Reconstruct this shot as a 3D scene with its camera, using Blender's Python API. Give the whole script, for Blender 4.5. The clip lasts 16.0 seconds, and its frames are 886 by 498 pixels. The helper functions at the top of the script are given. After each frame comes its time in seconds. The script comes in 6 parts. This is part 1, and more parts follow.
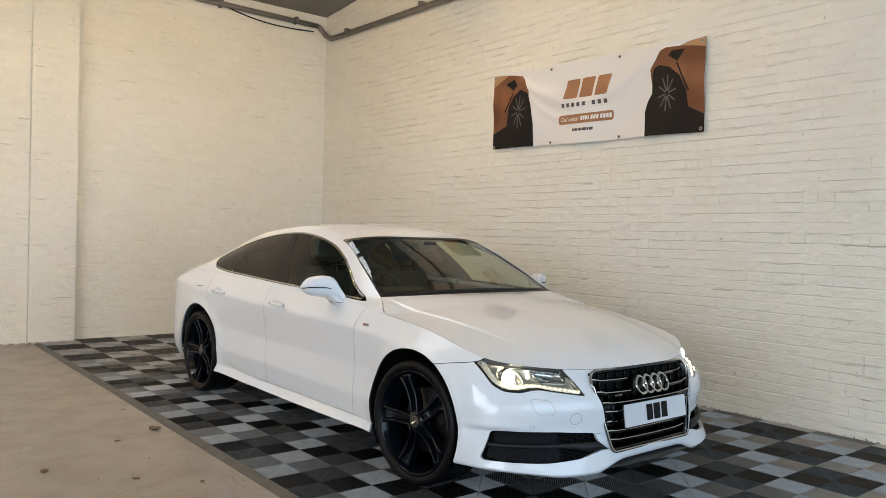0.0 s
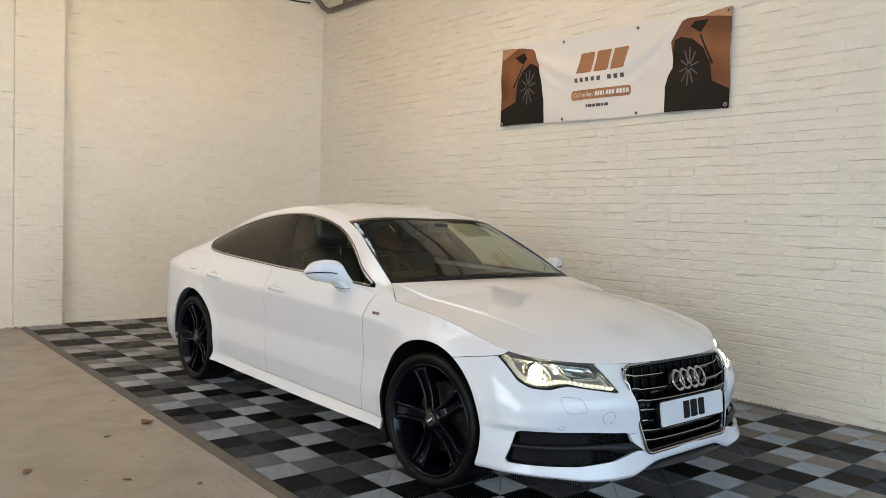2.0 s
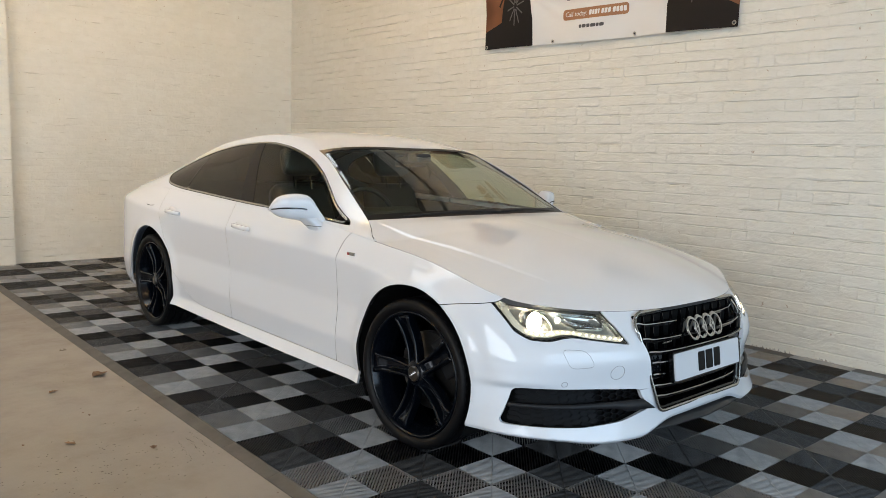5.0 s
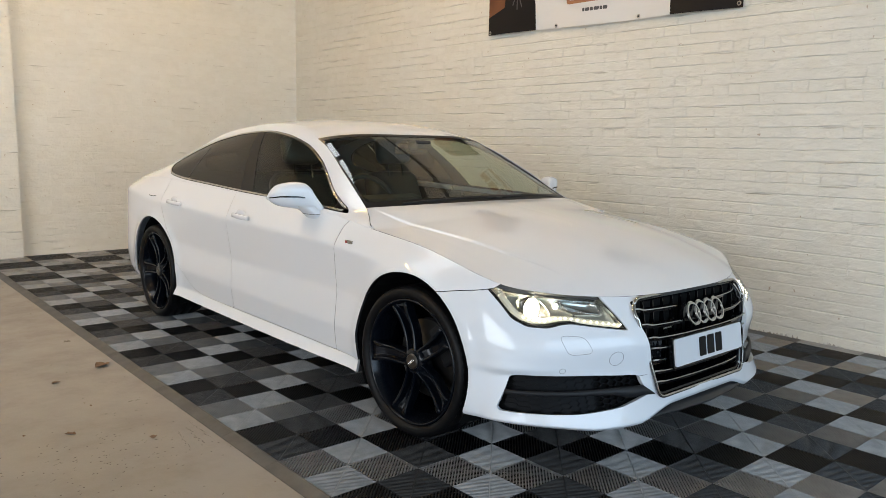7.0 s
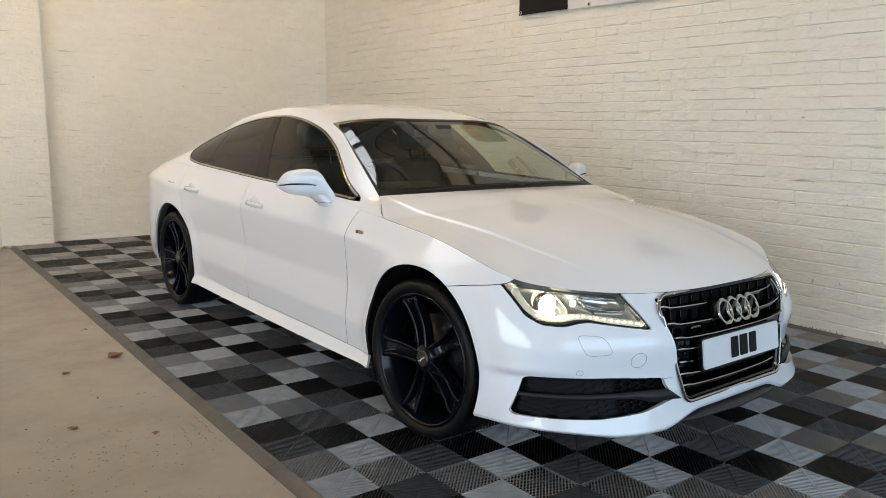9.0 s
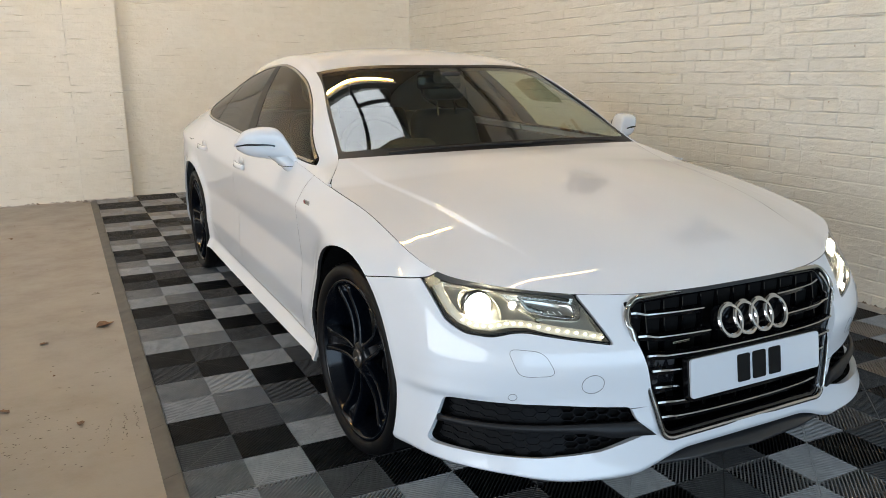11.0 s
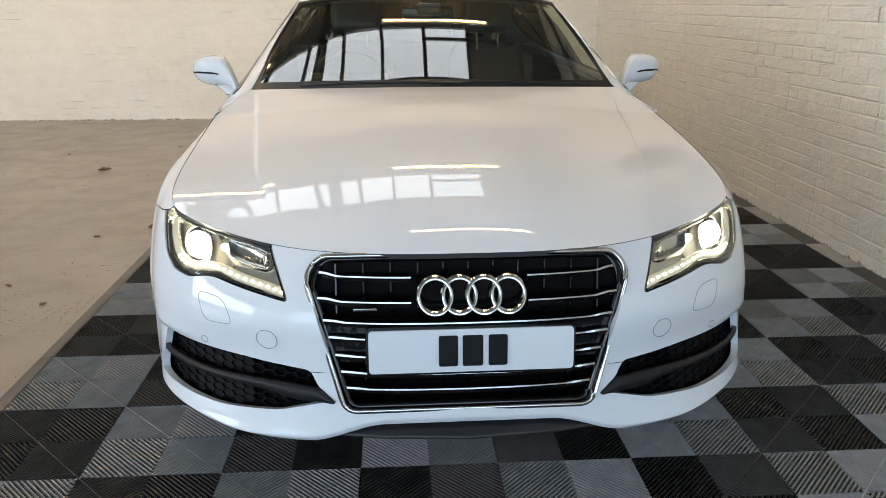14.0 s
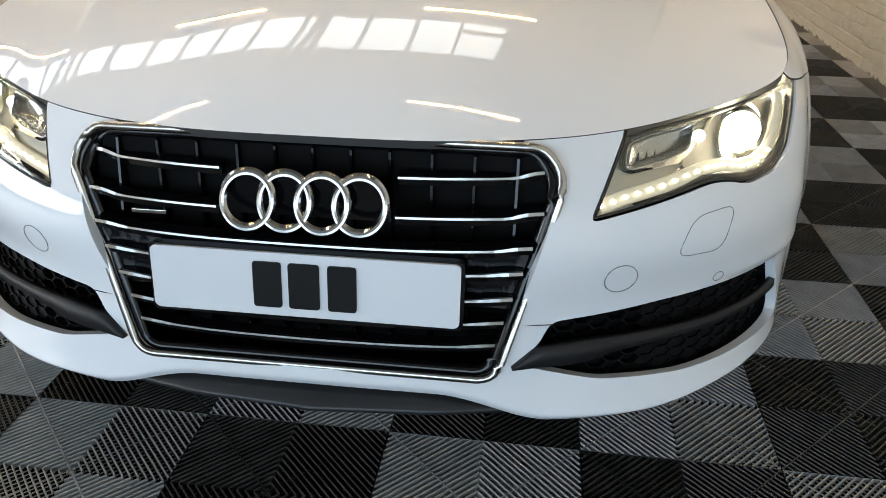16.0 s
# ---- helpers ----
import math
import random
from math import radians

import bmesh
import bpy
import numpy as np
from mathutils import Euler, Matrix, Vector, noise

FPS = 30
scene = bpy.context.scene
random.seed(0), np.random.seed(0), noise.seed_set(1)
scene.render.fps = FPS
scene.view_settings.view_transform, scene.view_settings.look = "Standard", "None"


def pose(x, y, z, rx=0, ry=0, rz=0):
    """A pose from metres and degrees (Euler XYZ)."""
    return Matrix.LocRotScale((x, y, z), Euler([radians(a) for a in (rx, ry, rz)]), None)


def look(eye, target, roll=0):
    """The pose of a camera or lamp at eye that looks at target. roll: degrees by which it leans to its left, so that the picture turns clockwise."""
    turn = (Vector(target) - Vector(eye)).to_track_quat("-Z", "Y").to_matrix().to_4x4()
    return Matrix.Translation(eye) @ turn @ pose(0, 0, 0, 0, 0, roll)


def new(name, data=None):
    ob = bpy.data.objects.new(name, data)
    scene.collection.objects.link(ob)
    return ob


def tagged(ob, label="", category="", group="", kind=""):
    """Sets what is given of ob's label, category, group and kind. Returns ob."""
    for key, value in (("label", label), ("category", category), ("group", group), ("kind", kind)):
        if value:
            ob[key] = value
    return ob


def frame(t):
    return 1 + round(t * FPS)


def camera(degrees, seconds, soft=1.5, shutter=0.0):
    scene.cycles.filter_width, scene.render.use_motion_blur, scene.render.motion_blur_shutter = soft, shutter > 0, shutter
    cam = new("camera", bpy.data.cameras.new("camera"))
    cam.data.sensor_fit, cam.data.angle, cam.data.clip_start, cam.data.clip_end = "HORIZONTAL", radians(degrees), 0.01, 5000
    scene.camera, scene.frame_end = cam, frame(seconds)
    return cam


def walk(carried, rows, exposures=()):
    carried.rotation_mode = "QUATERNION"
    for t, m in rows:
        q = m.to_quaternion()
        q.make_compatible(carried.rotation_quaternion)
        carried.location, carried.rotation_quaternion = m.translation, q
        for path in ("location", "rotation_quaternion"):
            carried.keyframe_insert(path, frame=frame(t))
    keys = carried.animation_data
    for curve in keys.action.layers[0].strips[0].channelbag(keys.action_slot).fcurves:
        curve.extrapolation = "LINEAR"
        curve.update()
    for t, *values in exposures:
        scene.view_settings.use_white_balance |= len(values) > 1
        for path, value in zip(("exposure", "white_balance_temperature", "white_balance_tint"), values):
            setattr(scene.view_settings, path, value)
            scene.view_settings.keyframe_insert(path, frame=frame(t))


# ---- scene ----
cam = camera(60.8, 16.0, soft=0.7)
PATH = [
    (0, (0.086, 0.047, 1.332), (1.307, 1.567, 1.304), 1.5),
    (0.5, (0.139, 0.088, 1.343), (1.369, 1.602, 1.315), 1.5),
    (1, (0.189, 0.151, 1.328), (1.419, 1.664, 1.289), 1.4),
    (1.5, (0.202, 0.284, 1.338), (1.432, 1.795, 1.283), 1.5),
    (2, (0.196, 0.391, 1.335), (1.432, 1.896, 1.257), 1.7),
    (2.5, (0.218, 0.474, 1.341), (1.461, 1.972, 1.237), 2),
    (3, (0.313, 0.510, 1.317), (1.567, 1.999, 1.191), 2.2),
    (3.5, (0.417, 0.527, 1.307), (1.668, 2.014, 1.146), 2.2),
    (4, (0.436, 0.615, 1.302), (1.694, 2.093, 1.111), 2.2),
    (4.5, (0.441, 0.730, 1.299), (1.708, 2.196, 1.083), 2),
    (5, (0.472, 0.774, 1.294), (1.748, 2.229, 1.055), 1.7),
    (5.2, (0.471, 0.774, 1.278), (1.757, 2.221, 1.039), 1.6),
    (7.5, (0.558, 0.750, 1.289), (1.795, 2.232, 1.014), 0.9),
    (8, (0.574, 0.746, 1.295), (1.796, 2.241, 1.019), 1),
    (8.5, (0.622, 0.732, 1.295), (1.820, 2.244, 1.012), 0.9),
    (9, (0.744, 0.829, 1.286), (1.912, 2.359, 0.977), 0.8),
    (9.2, (0.819, 0.899, 1.286), (1.970, 2.440, 0.967), 0.7),
    (11.3, (1.853, 0.947, 1.302), (2.633, 2.673, 0.839), -0.4),
    (11.5, (1.969, 0.892, 1.306), (2.706, 2.633, 0.831), -0.3),
    (12, (2.236, 0.821, 1.313), (2.841, 2.605, 0.812), -0.1),
    (12.5, (2.504, 0.835, 1.332), (2.985, 2.649, 0.802), 0.1),
    (13, (2.793, 0.696, 1.315), (3.144, 2.532, 0.759), 0.2),
    (13.5, (3.003, 0.628, 1.311), (3.226, 2.475, 0.728), 0.1),
    (14, (3.228, 0.661, 1.302), (3.346, 2.512, 0.697), -0),
    (14.5, (3.473, 0.632, 1.290), (3.485, 2.474, 0.650), -0),
    (15, (3.660, 0.653, 1.295), (3.579, 2.476, 0.606), -0),
    (15.5, (3.709, 0.935, 1.238), (3.567, 2.701, 0.423), 0.2),
    (16, (3.771, 1.353, 1.106), (3.558, 3.064, 0.195), 0.7),
]
walk(cam, [(t, look(eye, target, roll)) for t, eye, target, roll in PATH],
     exposures=[(0, -0.06, 6500, 10), (5, 0.01, 6500, 10), (9, 0.03, 6500, 10), (13, 0.06, 6500, 10), (14.5, 0.15, 6550, 10), (15.5, 0.20, 6600, 10), (16, 0.26, 6850, 10)])

# ---- world and light ----
world = bpy.data.worlds.new("sky")
scene.world = world
world.use_nodes = True
wn = world.node_tree.nodes
wl = world.node_tree.links
sky = wn.new("ShaderNodeTexSky")
sky.sky_type = "NISHITA"
sky.sun_disc = False
sky.sun_elevation, sky.sun_rotation = radians(38), radians(200)
wl.new(sky.outputs[0], wn["Background"].inputs[0])
wn["Background"].inputs[1].default_value = 0.12


def area_light(name, m, sx, sy, power, colour):
    d = bpy.data.lights.new(name, "AREA")
    d.shape, d.size, d.size_y, d.energy, d.color = "RECTANGLE", sx, sy, power, colour
    ob = new(name, d)
    ob.matrix_world = m
    return ob


# plan of the room: right wall, back wall, front wall, far left wall, roof
WALL_X, BACK_Y, FRONT_Y, LEFT_X = 5.62, 9.78, -5.2, -9.0
EAVE, ROOF_SLOPE = 4.5, 0.08
SKY_X0, SKY_X1, SKY_Y0, SKY_Y1 = -8.4, 4.15, 5.42, 6.67
SKY_ANGLE = -math.degrees(math.atan(ROOF_SLOPE))
# daylight of the roof light and of an assumed, unseen entrance behind the camera
area_light("roof_light_day", pose((SKY_X0 + SKY_X1) / 2, (SKY_Y0 + SKY_Y1) / 2, EAVE + ROOF_SLOPE * (BACK_Y - (SKY_Y0 + SKY_Y1) / 2) + 0.20, SKY_ANGLE, 0, 0),
           SKY_X1 - SKY_X0 + 0.2, SKY_Y1 - SKY_Y0 + 0.3, 300, (0.97, 0.98, 1.0))
area_light("entrance_day", pose(1.1, FRONT_Y + 0.3, 1.95, 90, 0, 0), 8.8, 3.7, 415, (0.53, 0.745, 1.0))
# fill lamp added on the left to balance brightness; no opening known there
area_light("side_entrance_day", pose(LEFT_X + 0.3, -0.9, 2.35, 90, 0, -90), 8.0, 3.3, 620, (0.83, 0.91, 1.0))

# ---- materials ----
def mat(name, base=(0.5, 0.5, 0.5), rough=0.5, metal=0.0, **more):
    m = bpy.data.materials.new(name)
    m.use_nodes = True
    b = m.node_tree.nodes["Principled BSDF"]
    b.inputs["Base Color"].default_value = (*base, 1)
    b.inputs["Roughness"].default_value = rough
    b.inputs["Metallic"].default_value = metal
    for k, v in more.items():
        b.inputs[k.replace("_", " ").title().replace("Ior", "IOR")].default_value = v
    return m


def node(m, kind, **inputs):
    n = m.node_tree.nodes.new(kind)
    for k, v in inputs.items():
        n.inputs[k].default_value = v
    return n


def link(m, a, b):
    m.node_tree.links.new(a, b)


def tex_noise(m, scale, detail=4.0, rough=0.55, stretch=None, coords="Object"):
    """Noise in metres, stretched along the axes where told."""
    co = node(m, "ShaderNodeTexCoord")
    n = node(m, "ShaderNodeTexNoise", Scale=scale, Detail=detail, Roughness=rough)
    src = node(m, "ShaderNodeNewGeometry").outputs["Position"] if coords == "World" else co.outputs[coords]
    if stretch:
        mp = node(m, "ShaderNodeMapping")
        mp.inputs["Scale"].default_value = stretch
        link(m, src, mp.inputs[0])
        src = mp.outputs[0]
    link(m, src, n.inputs["Vector"])
    return n.outputs["Fac"]


def ramp(m, fac, stops):
    r = node(m, "ShaderNodeValToRGB")
    e = r.color_ramp.elements
    while len(e) < len(stops):
        e.new(0.5)
    for el, (p, c) in zip(e, stops):
        el.position = p
        el.color = (*c, 1) if len(c) == 3 else c
    link(m, fac, r.inputs[0])
    return r.outputs[0]


def mix(m, fac, a, b, blend="MIX"):
    n = node(m, "ShaderNodeMix")
    n.data_type, n.blend_type = "RGBA", blend
    for v, i in ((fac, 0), (a, 6), (b, 7)):
        if isinstance(v, (int, float)):
            n.inputs[i].default_value = v
        elif isinstance(v, tuple):
            n.inputs[i].default_value = (*v, 1)
        else:
            link(m, v, n.inputs[i])
    return n.outputs[2]


def bump(m, height, strength, distance):
    n = node(m, "ShaderNodeBump", Strength=strength, Distance=distance)
    link(m, height, n.inputs["Height"])
    b = m.node_tree.nodes["Principled BSDF"]
    link(m, n.outputs[0], b.inputs["Normal"])
    return n


def bsdf(m):
    return m.node_tree.nodes["Principled BSDF"]


def painted_brick():
    m = mat("white_painted_brick", (0.76, 0.74, 0.69), 0.5)
    big = tex_noise(m, 0.8, 3, coords="World")
    mid = tex_noise(m, 9.0, 5, 0.6, (1, 1, 2.2), "World")
    fine = tex_noise(m, 75, 4, 0.7, None, "World")
    info = node(m, "ShaderNodeNewGeometry")
    c = ramp(m, mid, [(0.25, (0.74, 0.717, 0.635)), (0.5, (0.775, 0.752, 0.675)), (0.8, (0.805, 0.784, 0.71))])
    c = mix(m, 0.5, c, ramp(m, big, [(0.3, (0.90, 0.875, 0.83)), (0.7, (1.0, 1.0, 1.0))]), "MULTIPLY")
    spot = ramp(m, tex_noise(m, 30, 2, 0.4, None, "World"), [(0.745, (0, 0, 0)), (0.80, (1, 1, 1))])
    c = mix(m, spot, c, (0.52, 0.43, 0.33))
    tone = ramp(m, info.outputs["Random Per Island"], [(0.0, (0.965, 0.96, 0.95)), (1.0, (1.0, 1.0, 1.0))])
    c = mix(m, 1.0, c, tone, "MULTIPLY")
    # shadow of unfilled bed joints, painted into the colour as dark broken lines
    place = info.outputs["Position"]
    split = node(m, "ShaderNodeSeparateXYZ")
    link(m, place, split.inputs[0])
    wob = node(m, "ShaderNodeTexNoise", Scale=3.0, Detail=3.0)
    link(m, place, wob.inputs["Vector"])
    course = node(m, "ShaderNodeMath")
    course.operation = "MULTIPLY_ADD"
    link(m, split.outputs[2], course.inputs[0])
    course.inputs[1].default_value, course.inputs[2].default_value = 1 / 0.0755, 0.0
    shift = node(m, "ShaderNodeMath")
    shift.operation = "MULTIPLY_ADD"
    link(m, wob.outputs["Fac"], shift.inputs[0])
    shift.inputs[1].default_value = 0.22
    link(m, course.outputs[0], shift.inputs[2])
    tri = node(m, "ShaderNodeMath")
    tri.operation = "PINGPONG"
    tri.inputs[1].default_value = 0.5
    link(m, shift.outputs[0], tri.inputs[0])
    near_joint = ramp(m, tri.outputs[0], [(0.02, (1, 1, 1)), (0.075, (0, 0, 0))])
    mp = node(m, "ShaderNodeMapping")
    mp.inputs["Scale"].default_value = (1.6, 1.6, 11.0)
    link(m, place, mp.inputs[0])
    broken = node(m, "ShaderNodeTexNoise", Scale=1.6, Detail=3.0, Roughness=0.65)
    link(m, mp.outputs[0], broken.inputs["Vector"])
    gaps = ramp(m, broken.outputs["Fac"], [(0.57, (0, 0, 0)), (0.66, (1, 1, 1))])
    joint_shade = mix(m, 1.0, near_joint, gaps, "MULTIPLY")
    c = mix(m, mix(m, 1.0, joint_shade, (0.5, 0.5, 0.5), "MULTIPLY"), c, (0.40, 0.35, 0.28))
    link(m, c, bsdf(m).inputs["Base Color"])
    lump = tex_noise(m, 13.0, 4, 0.6, (1, 1, 1.5), "World")
    bump(m, mix(m, mix(m, 1.0, joint_shade, (0.7, 0.7, 0.7), "MULTIPLY"), mix(m, 0.45, mix(m, 0.3, mid, fine), lump), (0.0, 0.0, 0.0)), 1.0, 0.021)
    return m


def painted_concrete():
    m = mat("beige_painted_concrete", (0.3, 0.26, 0.21), 0.35)
    big = tex_noise(m, 0.7, 4)
    mid = tex_noise(m, 3.2, 7, 0.7)
    fine = tex_noise(m, 120, 3, 0.6)
    c = ramp(m, big, [(0.3, (0.205, 0.179, 0.147)), (0.7, (0.252, 0.223, 0.189))])
    c = mix(m, 0.35, c, ramp(m, mid, [(0.28, (0.66, 0.60, 0.52)), (0.5, (1, 1, 1)), (0.8, (1.08, 1.06, 1.03))]), "MULTIPLY")
    scuff = ramp(m, tex_noise(m, 9, 6, 0.75, (1, 0.35, 1)), [(0.64, (0, 0, 0)), (0.71, (1, 1, 1))])
    c = mix(m, scuff, c, mix(m, 0.5, c, (0.12, 0.09, 0.06)))
    link(m, c, bsdf(m).inputs["Base Color"])
    link(m, ramp(m, mid, [(0.3, (0.46, 0.46, 0.46)), (0.7, (0.26, 0.26, 0.26))]), bsdf(m).inputs["Roughness"])
    bump(m, mix(m, 0.3, mid, fine), 0.25, 0.004)
    return m


def plastic_tile(name, low, high):
    m = mat(name, low, 0.36, specular_ior_level=0.36)
    dust = tex_noise(m, 14, 5, 0.65)
    info = node(m, "ShaderNodeObjectInfo")
    c = ramp(m, dust, [(0.3, low), (0.72, high)])
    tone = ramp(m, info.outputs["Random"], [(0, (0.86, 0.86, 0.86)), (1, (1.1, 1.1, 1.1))])
    link(m, mix(m, 1.0, c, tone, "MULTIPLY"), bsdf(m).inputs["Base Color"])
    bump(m, tex_noise(m, 220, 2), 0.15, 0.001)
    return m


BRICK = painted_brick()
CONCRETE = painted_concrete()
TILE_GREY = plastic_tile("grey_plastic_tile", (0.205, 0.209, 0.210), (0.318, 0.316, 0.310))
TILE_BLACK = plastic_tile("black_plastic_tile", (0.0080, 0.0079, 0.0081), (0.035, 0.0334, 0.0318))
BARE_WALL = mat("bare_grey_blockwork", (0.385, 0.38, 0.365), 0.8)
CEILING = mat("painted_roof_lining", (0.21, 0.203, 0.183), 0.7)
PIPE = mat("grey_painted_steel", (0.17, 0.155, 0.135), 0.5, 0.3)

# ---- mesh helpers ----
def mesh_ob(name, verts, faces, material, parent=None, smooth=False, label=""):
    me = bpy.data.meshes.new(name)
    me.from_pydata([tuple(v) for v in verts], [], [tuple(f) for f in faces])
    if smooth:
        me.polygons.foreach_set("use_smooth", [True] * len(me.polygons))
    me.materials.append(material)
    ob = new(name, me)
    if parent is not None:
        ob.parent = parent
    if label:
        ob["label"] = label
    return ob


def part(name, bm, material, parent, label="", smooth=False):
    me = bpy.data.meshes.new(name)
    bm.to_mesh(me)
    bm.free()
    if smooth:
        me.polygons.foreach_set("use_smooth", [True] * len(me.polygons))
    me.materials.append(material)
    ob = new(name, me)
    if parent is not None:
        ob.parent = parent
    if label:
        ob["label"] = label
    return ob


def box_bm(x0, y0, z0, x1, y1, z1, bevel=0.0, segments=2):
    bm = bmesh.new()
    bmesh.ops.create_cube(bm, size=1)
    for v in bm.verts:
        v.co = Vector(((x0 + x1) / 2 + v.co.x * (x1 - x0), (y0 + y1) / 2 + v.co.y * (y1 - y0), (z0 + z1) / 2 + v.co.z * (z1 - z0)))
    if bevel:
        bmesh.ops.bevel(bm, geom=bm.edges[:], offset=bevel, segments=segments, affect="EDGES", profile=0.5)
    return bm


def prism(outline, depth, axis="y"):
    """A flat outline in two axes, drawn out along the third."""
    bm = bmesh.new()
    def at(a, b, d):
        return {"y": (a, d, b), "x": (d, a, b), "z": (a, b, d)}[axis]
    lo = [bm.verts.new(at(a, b, depth[0])) for a, b in outline]
    hi = [bm.verts.new(at(a, b, depth[1])) for a, b in outline]
    bm.faces.new(lo)
    bm.faces.new(hi[::-1])
    for i in range(len(lo)):
        j = (i + 1) % len(lo)
        bm.faces.new((lo[j], lo[i], hi[i], hi[j]))
    bmesh.ops.recalc_face_normals(bm, faces=bm.faces)
    return bm


def tube(points, radius, sides=10):
    """A round bar through the points."""
    pts = [Vector(p) for p in points]
    bm = bmesh.new()
    rings = []
    for i, p in enumerate(pts):
        d = (pts[min(i + 1, len(pts) - 1)] - pts[max(i - 1, 0)]).normalized()
        up = Vector((0, 0, 1)) if abs(d.z) < 0.9 else Vector((1, 0, 0))
        a = d.cross(up).normalized()
        b = d.cross(a)
        r = radius[i] if isinstance(radius, (list, tuple)) else radius
        rings.append([bm.verts.new(p + r * (math.cos(k * math.tau / sides) * a + math.sin(k * math.tau / sides) * b)) for k in range(sides)])
    for r0, r1 in zip(rings, rings[1:]):
        for k in range(sides):
            bm.faces.new((r0[k], r0[(k + 1) % sides], r1[(k + 1) % sides], r1[k]))
    bm.faces.new(rings[0][::-1])
    bm.faces.new(rings[-1])
    bmesh.ops.recalc_face_normals(bm, faces=bm.faces)
    return bm


# ---- the room ----
floor_bm = box_bm(LEFT_X - 0.3, FRONT_Y - 0.3, -0.2, WALL_X + 0.4, BACK_Y + 0.4, 0.0)
tagged(part("floor", floor_bm, CONCRETE, None), "beige painted concrete workshop floor, scuffed and stained", "floor", kind="structure")


def wall_ob(name, bm, label, material=None):
    return tagged(part(name, bm, material or BRICK, None), label, "wall", kind="structure")


PIER_X0, PIER_X1, PIER_Y, LEFT_Y = 1.79, 2.275, 9.645, 9.72
wall_right = wall_ob("wall_right", box_bm(WALL_X + 0.006, FRONT_Y - 0.3, -0.1, WALL_X + 0.3, BACK_Y + 0.35, 7.0), "white painted brick side wall")
wall_back = wall_ob("wall_back", box_bm(PIER_X1, BACK_Y + 0.006, -0.1, WALL_X + 0.006, BACK_Y + 0.35, 7.0), "white painted brick back wall in a shallow recess")
wall_pier = wall_ob("wall_pier", box_bm(PIER_X0, PIER_Y + 0.006, -0.1, PIER_X1 - 0.002, BACK_Y + 0.35, 7.0), "white painted brick pier of the back wall")
wall_back_left = wall_ob("wall_back_left", box_bm(LEFT_X, LEFT_Y + 0.006, -0.1, PIER_X0 - 0.002, BACK_Y + 0.35, 7.0), "white painted brick back wall beside the pier")
# two unseen walls, added to close the room and bounce its light
wall_ob("wall_left", box_bm(LEFT_X - 0.3, FRONT_Y - 0.3, -0.1, LEFT_X, BACK_Y + 0.35, 7.0), "unseen grey wall added to close the left side", BARE_WALL)
wall_ob("wall_front", box_bm(LEFT_X, FRONT_Y - 0.3, -0.1, WALL_X, FRONT_Y, 7.0), "unseen white painted wall added behind the entrance lamp")


# roof: one slope that falls to the back wall, with a long glazed strip
def roof_z_at(y):
    return EAVE + ROOF_SLOPE * (BACK_Y - y)


def slab(name, y0, y1, x0, x1, label, thick=0.12, flat=None):
    z0, z1 = (roof_z_at(y0), roof_z_at(y1)) if flat is None else (flat, flat)
    bm = prism([(y0, z0), (y1, z1), (y1, z1 + thick), (y0, z0 + thick)], (x0, x1), "x")
    return tagged(part(name, bm, CEILING, None), label, "ceiling", kind="structure")


slab("ceiling", BACK_Y + 0.4, SKY_Y1, LEFT_X - 0.3, WALL_X + 0.3, "sloping painted roof lining above the back wall")
slab("ceiling_side", SKY_Y1, SKY_Y0, SKY_X1, WALL_X + 0.3, "painted roof lining beside the roof light")
slab("ceiling_front", SKY_Y0, SKY_Y0 - 1.0, LEFT_X - 0.3, WALL_X + 0.3, "painted roof lining in front of the roof light")
slab("ceiling_low", SKY_Y0 - 1.0, FRONT_Y - 0.3, LEFT_X - 0.3, WALL_X + 0.3, "painted roof lining over the workshop", flat=roof_z_at(SKY_Y0 - 1.0))
slab("ceiling_left", SKY_Y1, SKY_Y0, LEFT_X - 0.3, SKY_X0, "painted roof lining beside the roof light")

# ---- the car: curve network and panel tools ----
def spline(xs, ys):
    """Natural cubic spline through the points, as a function."""
    xs, ys = np.array(xs, float), np.array(ys, float)
    n = len(xs)
    h = np.diff(xs)
    a = np.zeros((n, n))
    r = np.zeros(n)
    a[0, 0] = a[-1, -1] = 1
    for i in range(1, n - 1):
        a[i, i - 1], a[i, i], a[i, i + 1] = h[i - 1], 2 * (h[i - 1] + h[i]), h[i]
        r[i] = 6 * ((ys[i + 1] - ys[i]) / h[i] - (ys[i] - ys[i - 1]) / h[i - 1])
    m = np.linalg.solve(a, r)

    def f(x):
        x = np.clip(np.asarray(x, float), xs[0], xs[-1])
        i = np.clip(np.searchsorted(xs, x) - 1, 0, n - 2)
        p, q = xs[i + 1] - x, x - xs[i]
        return (m[i] * p ** 3 + m[i + 1] * q ** 3) / (6 * h[i]) + (ys[i] / h[i] - m[i] * h[i] / 6) * p + (ys[i + 1] / h[i] - m[i + 1] * h[i] / 6) * q
    return f


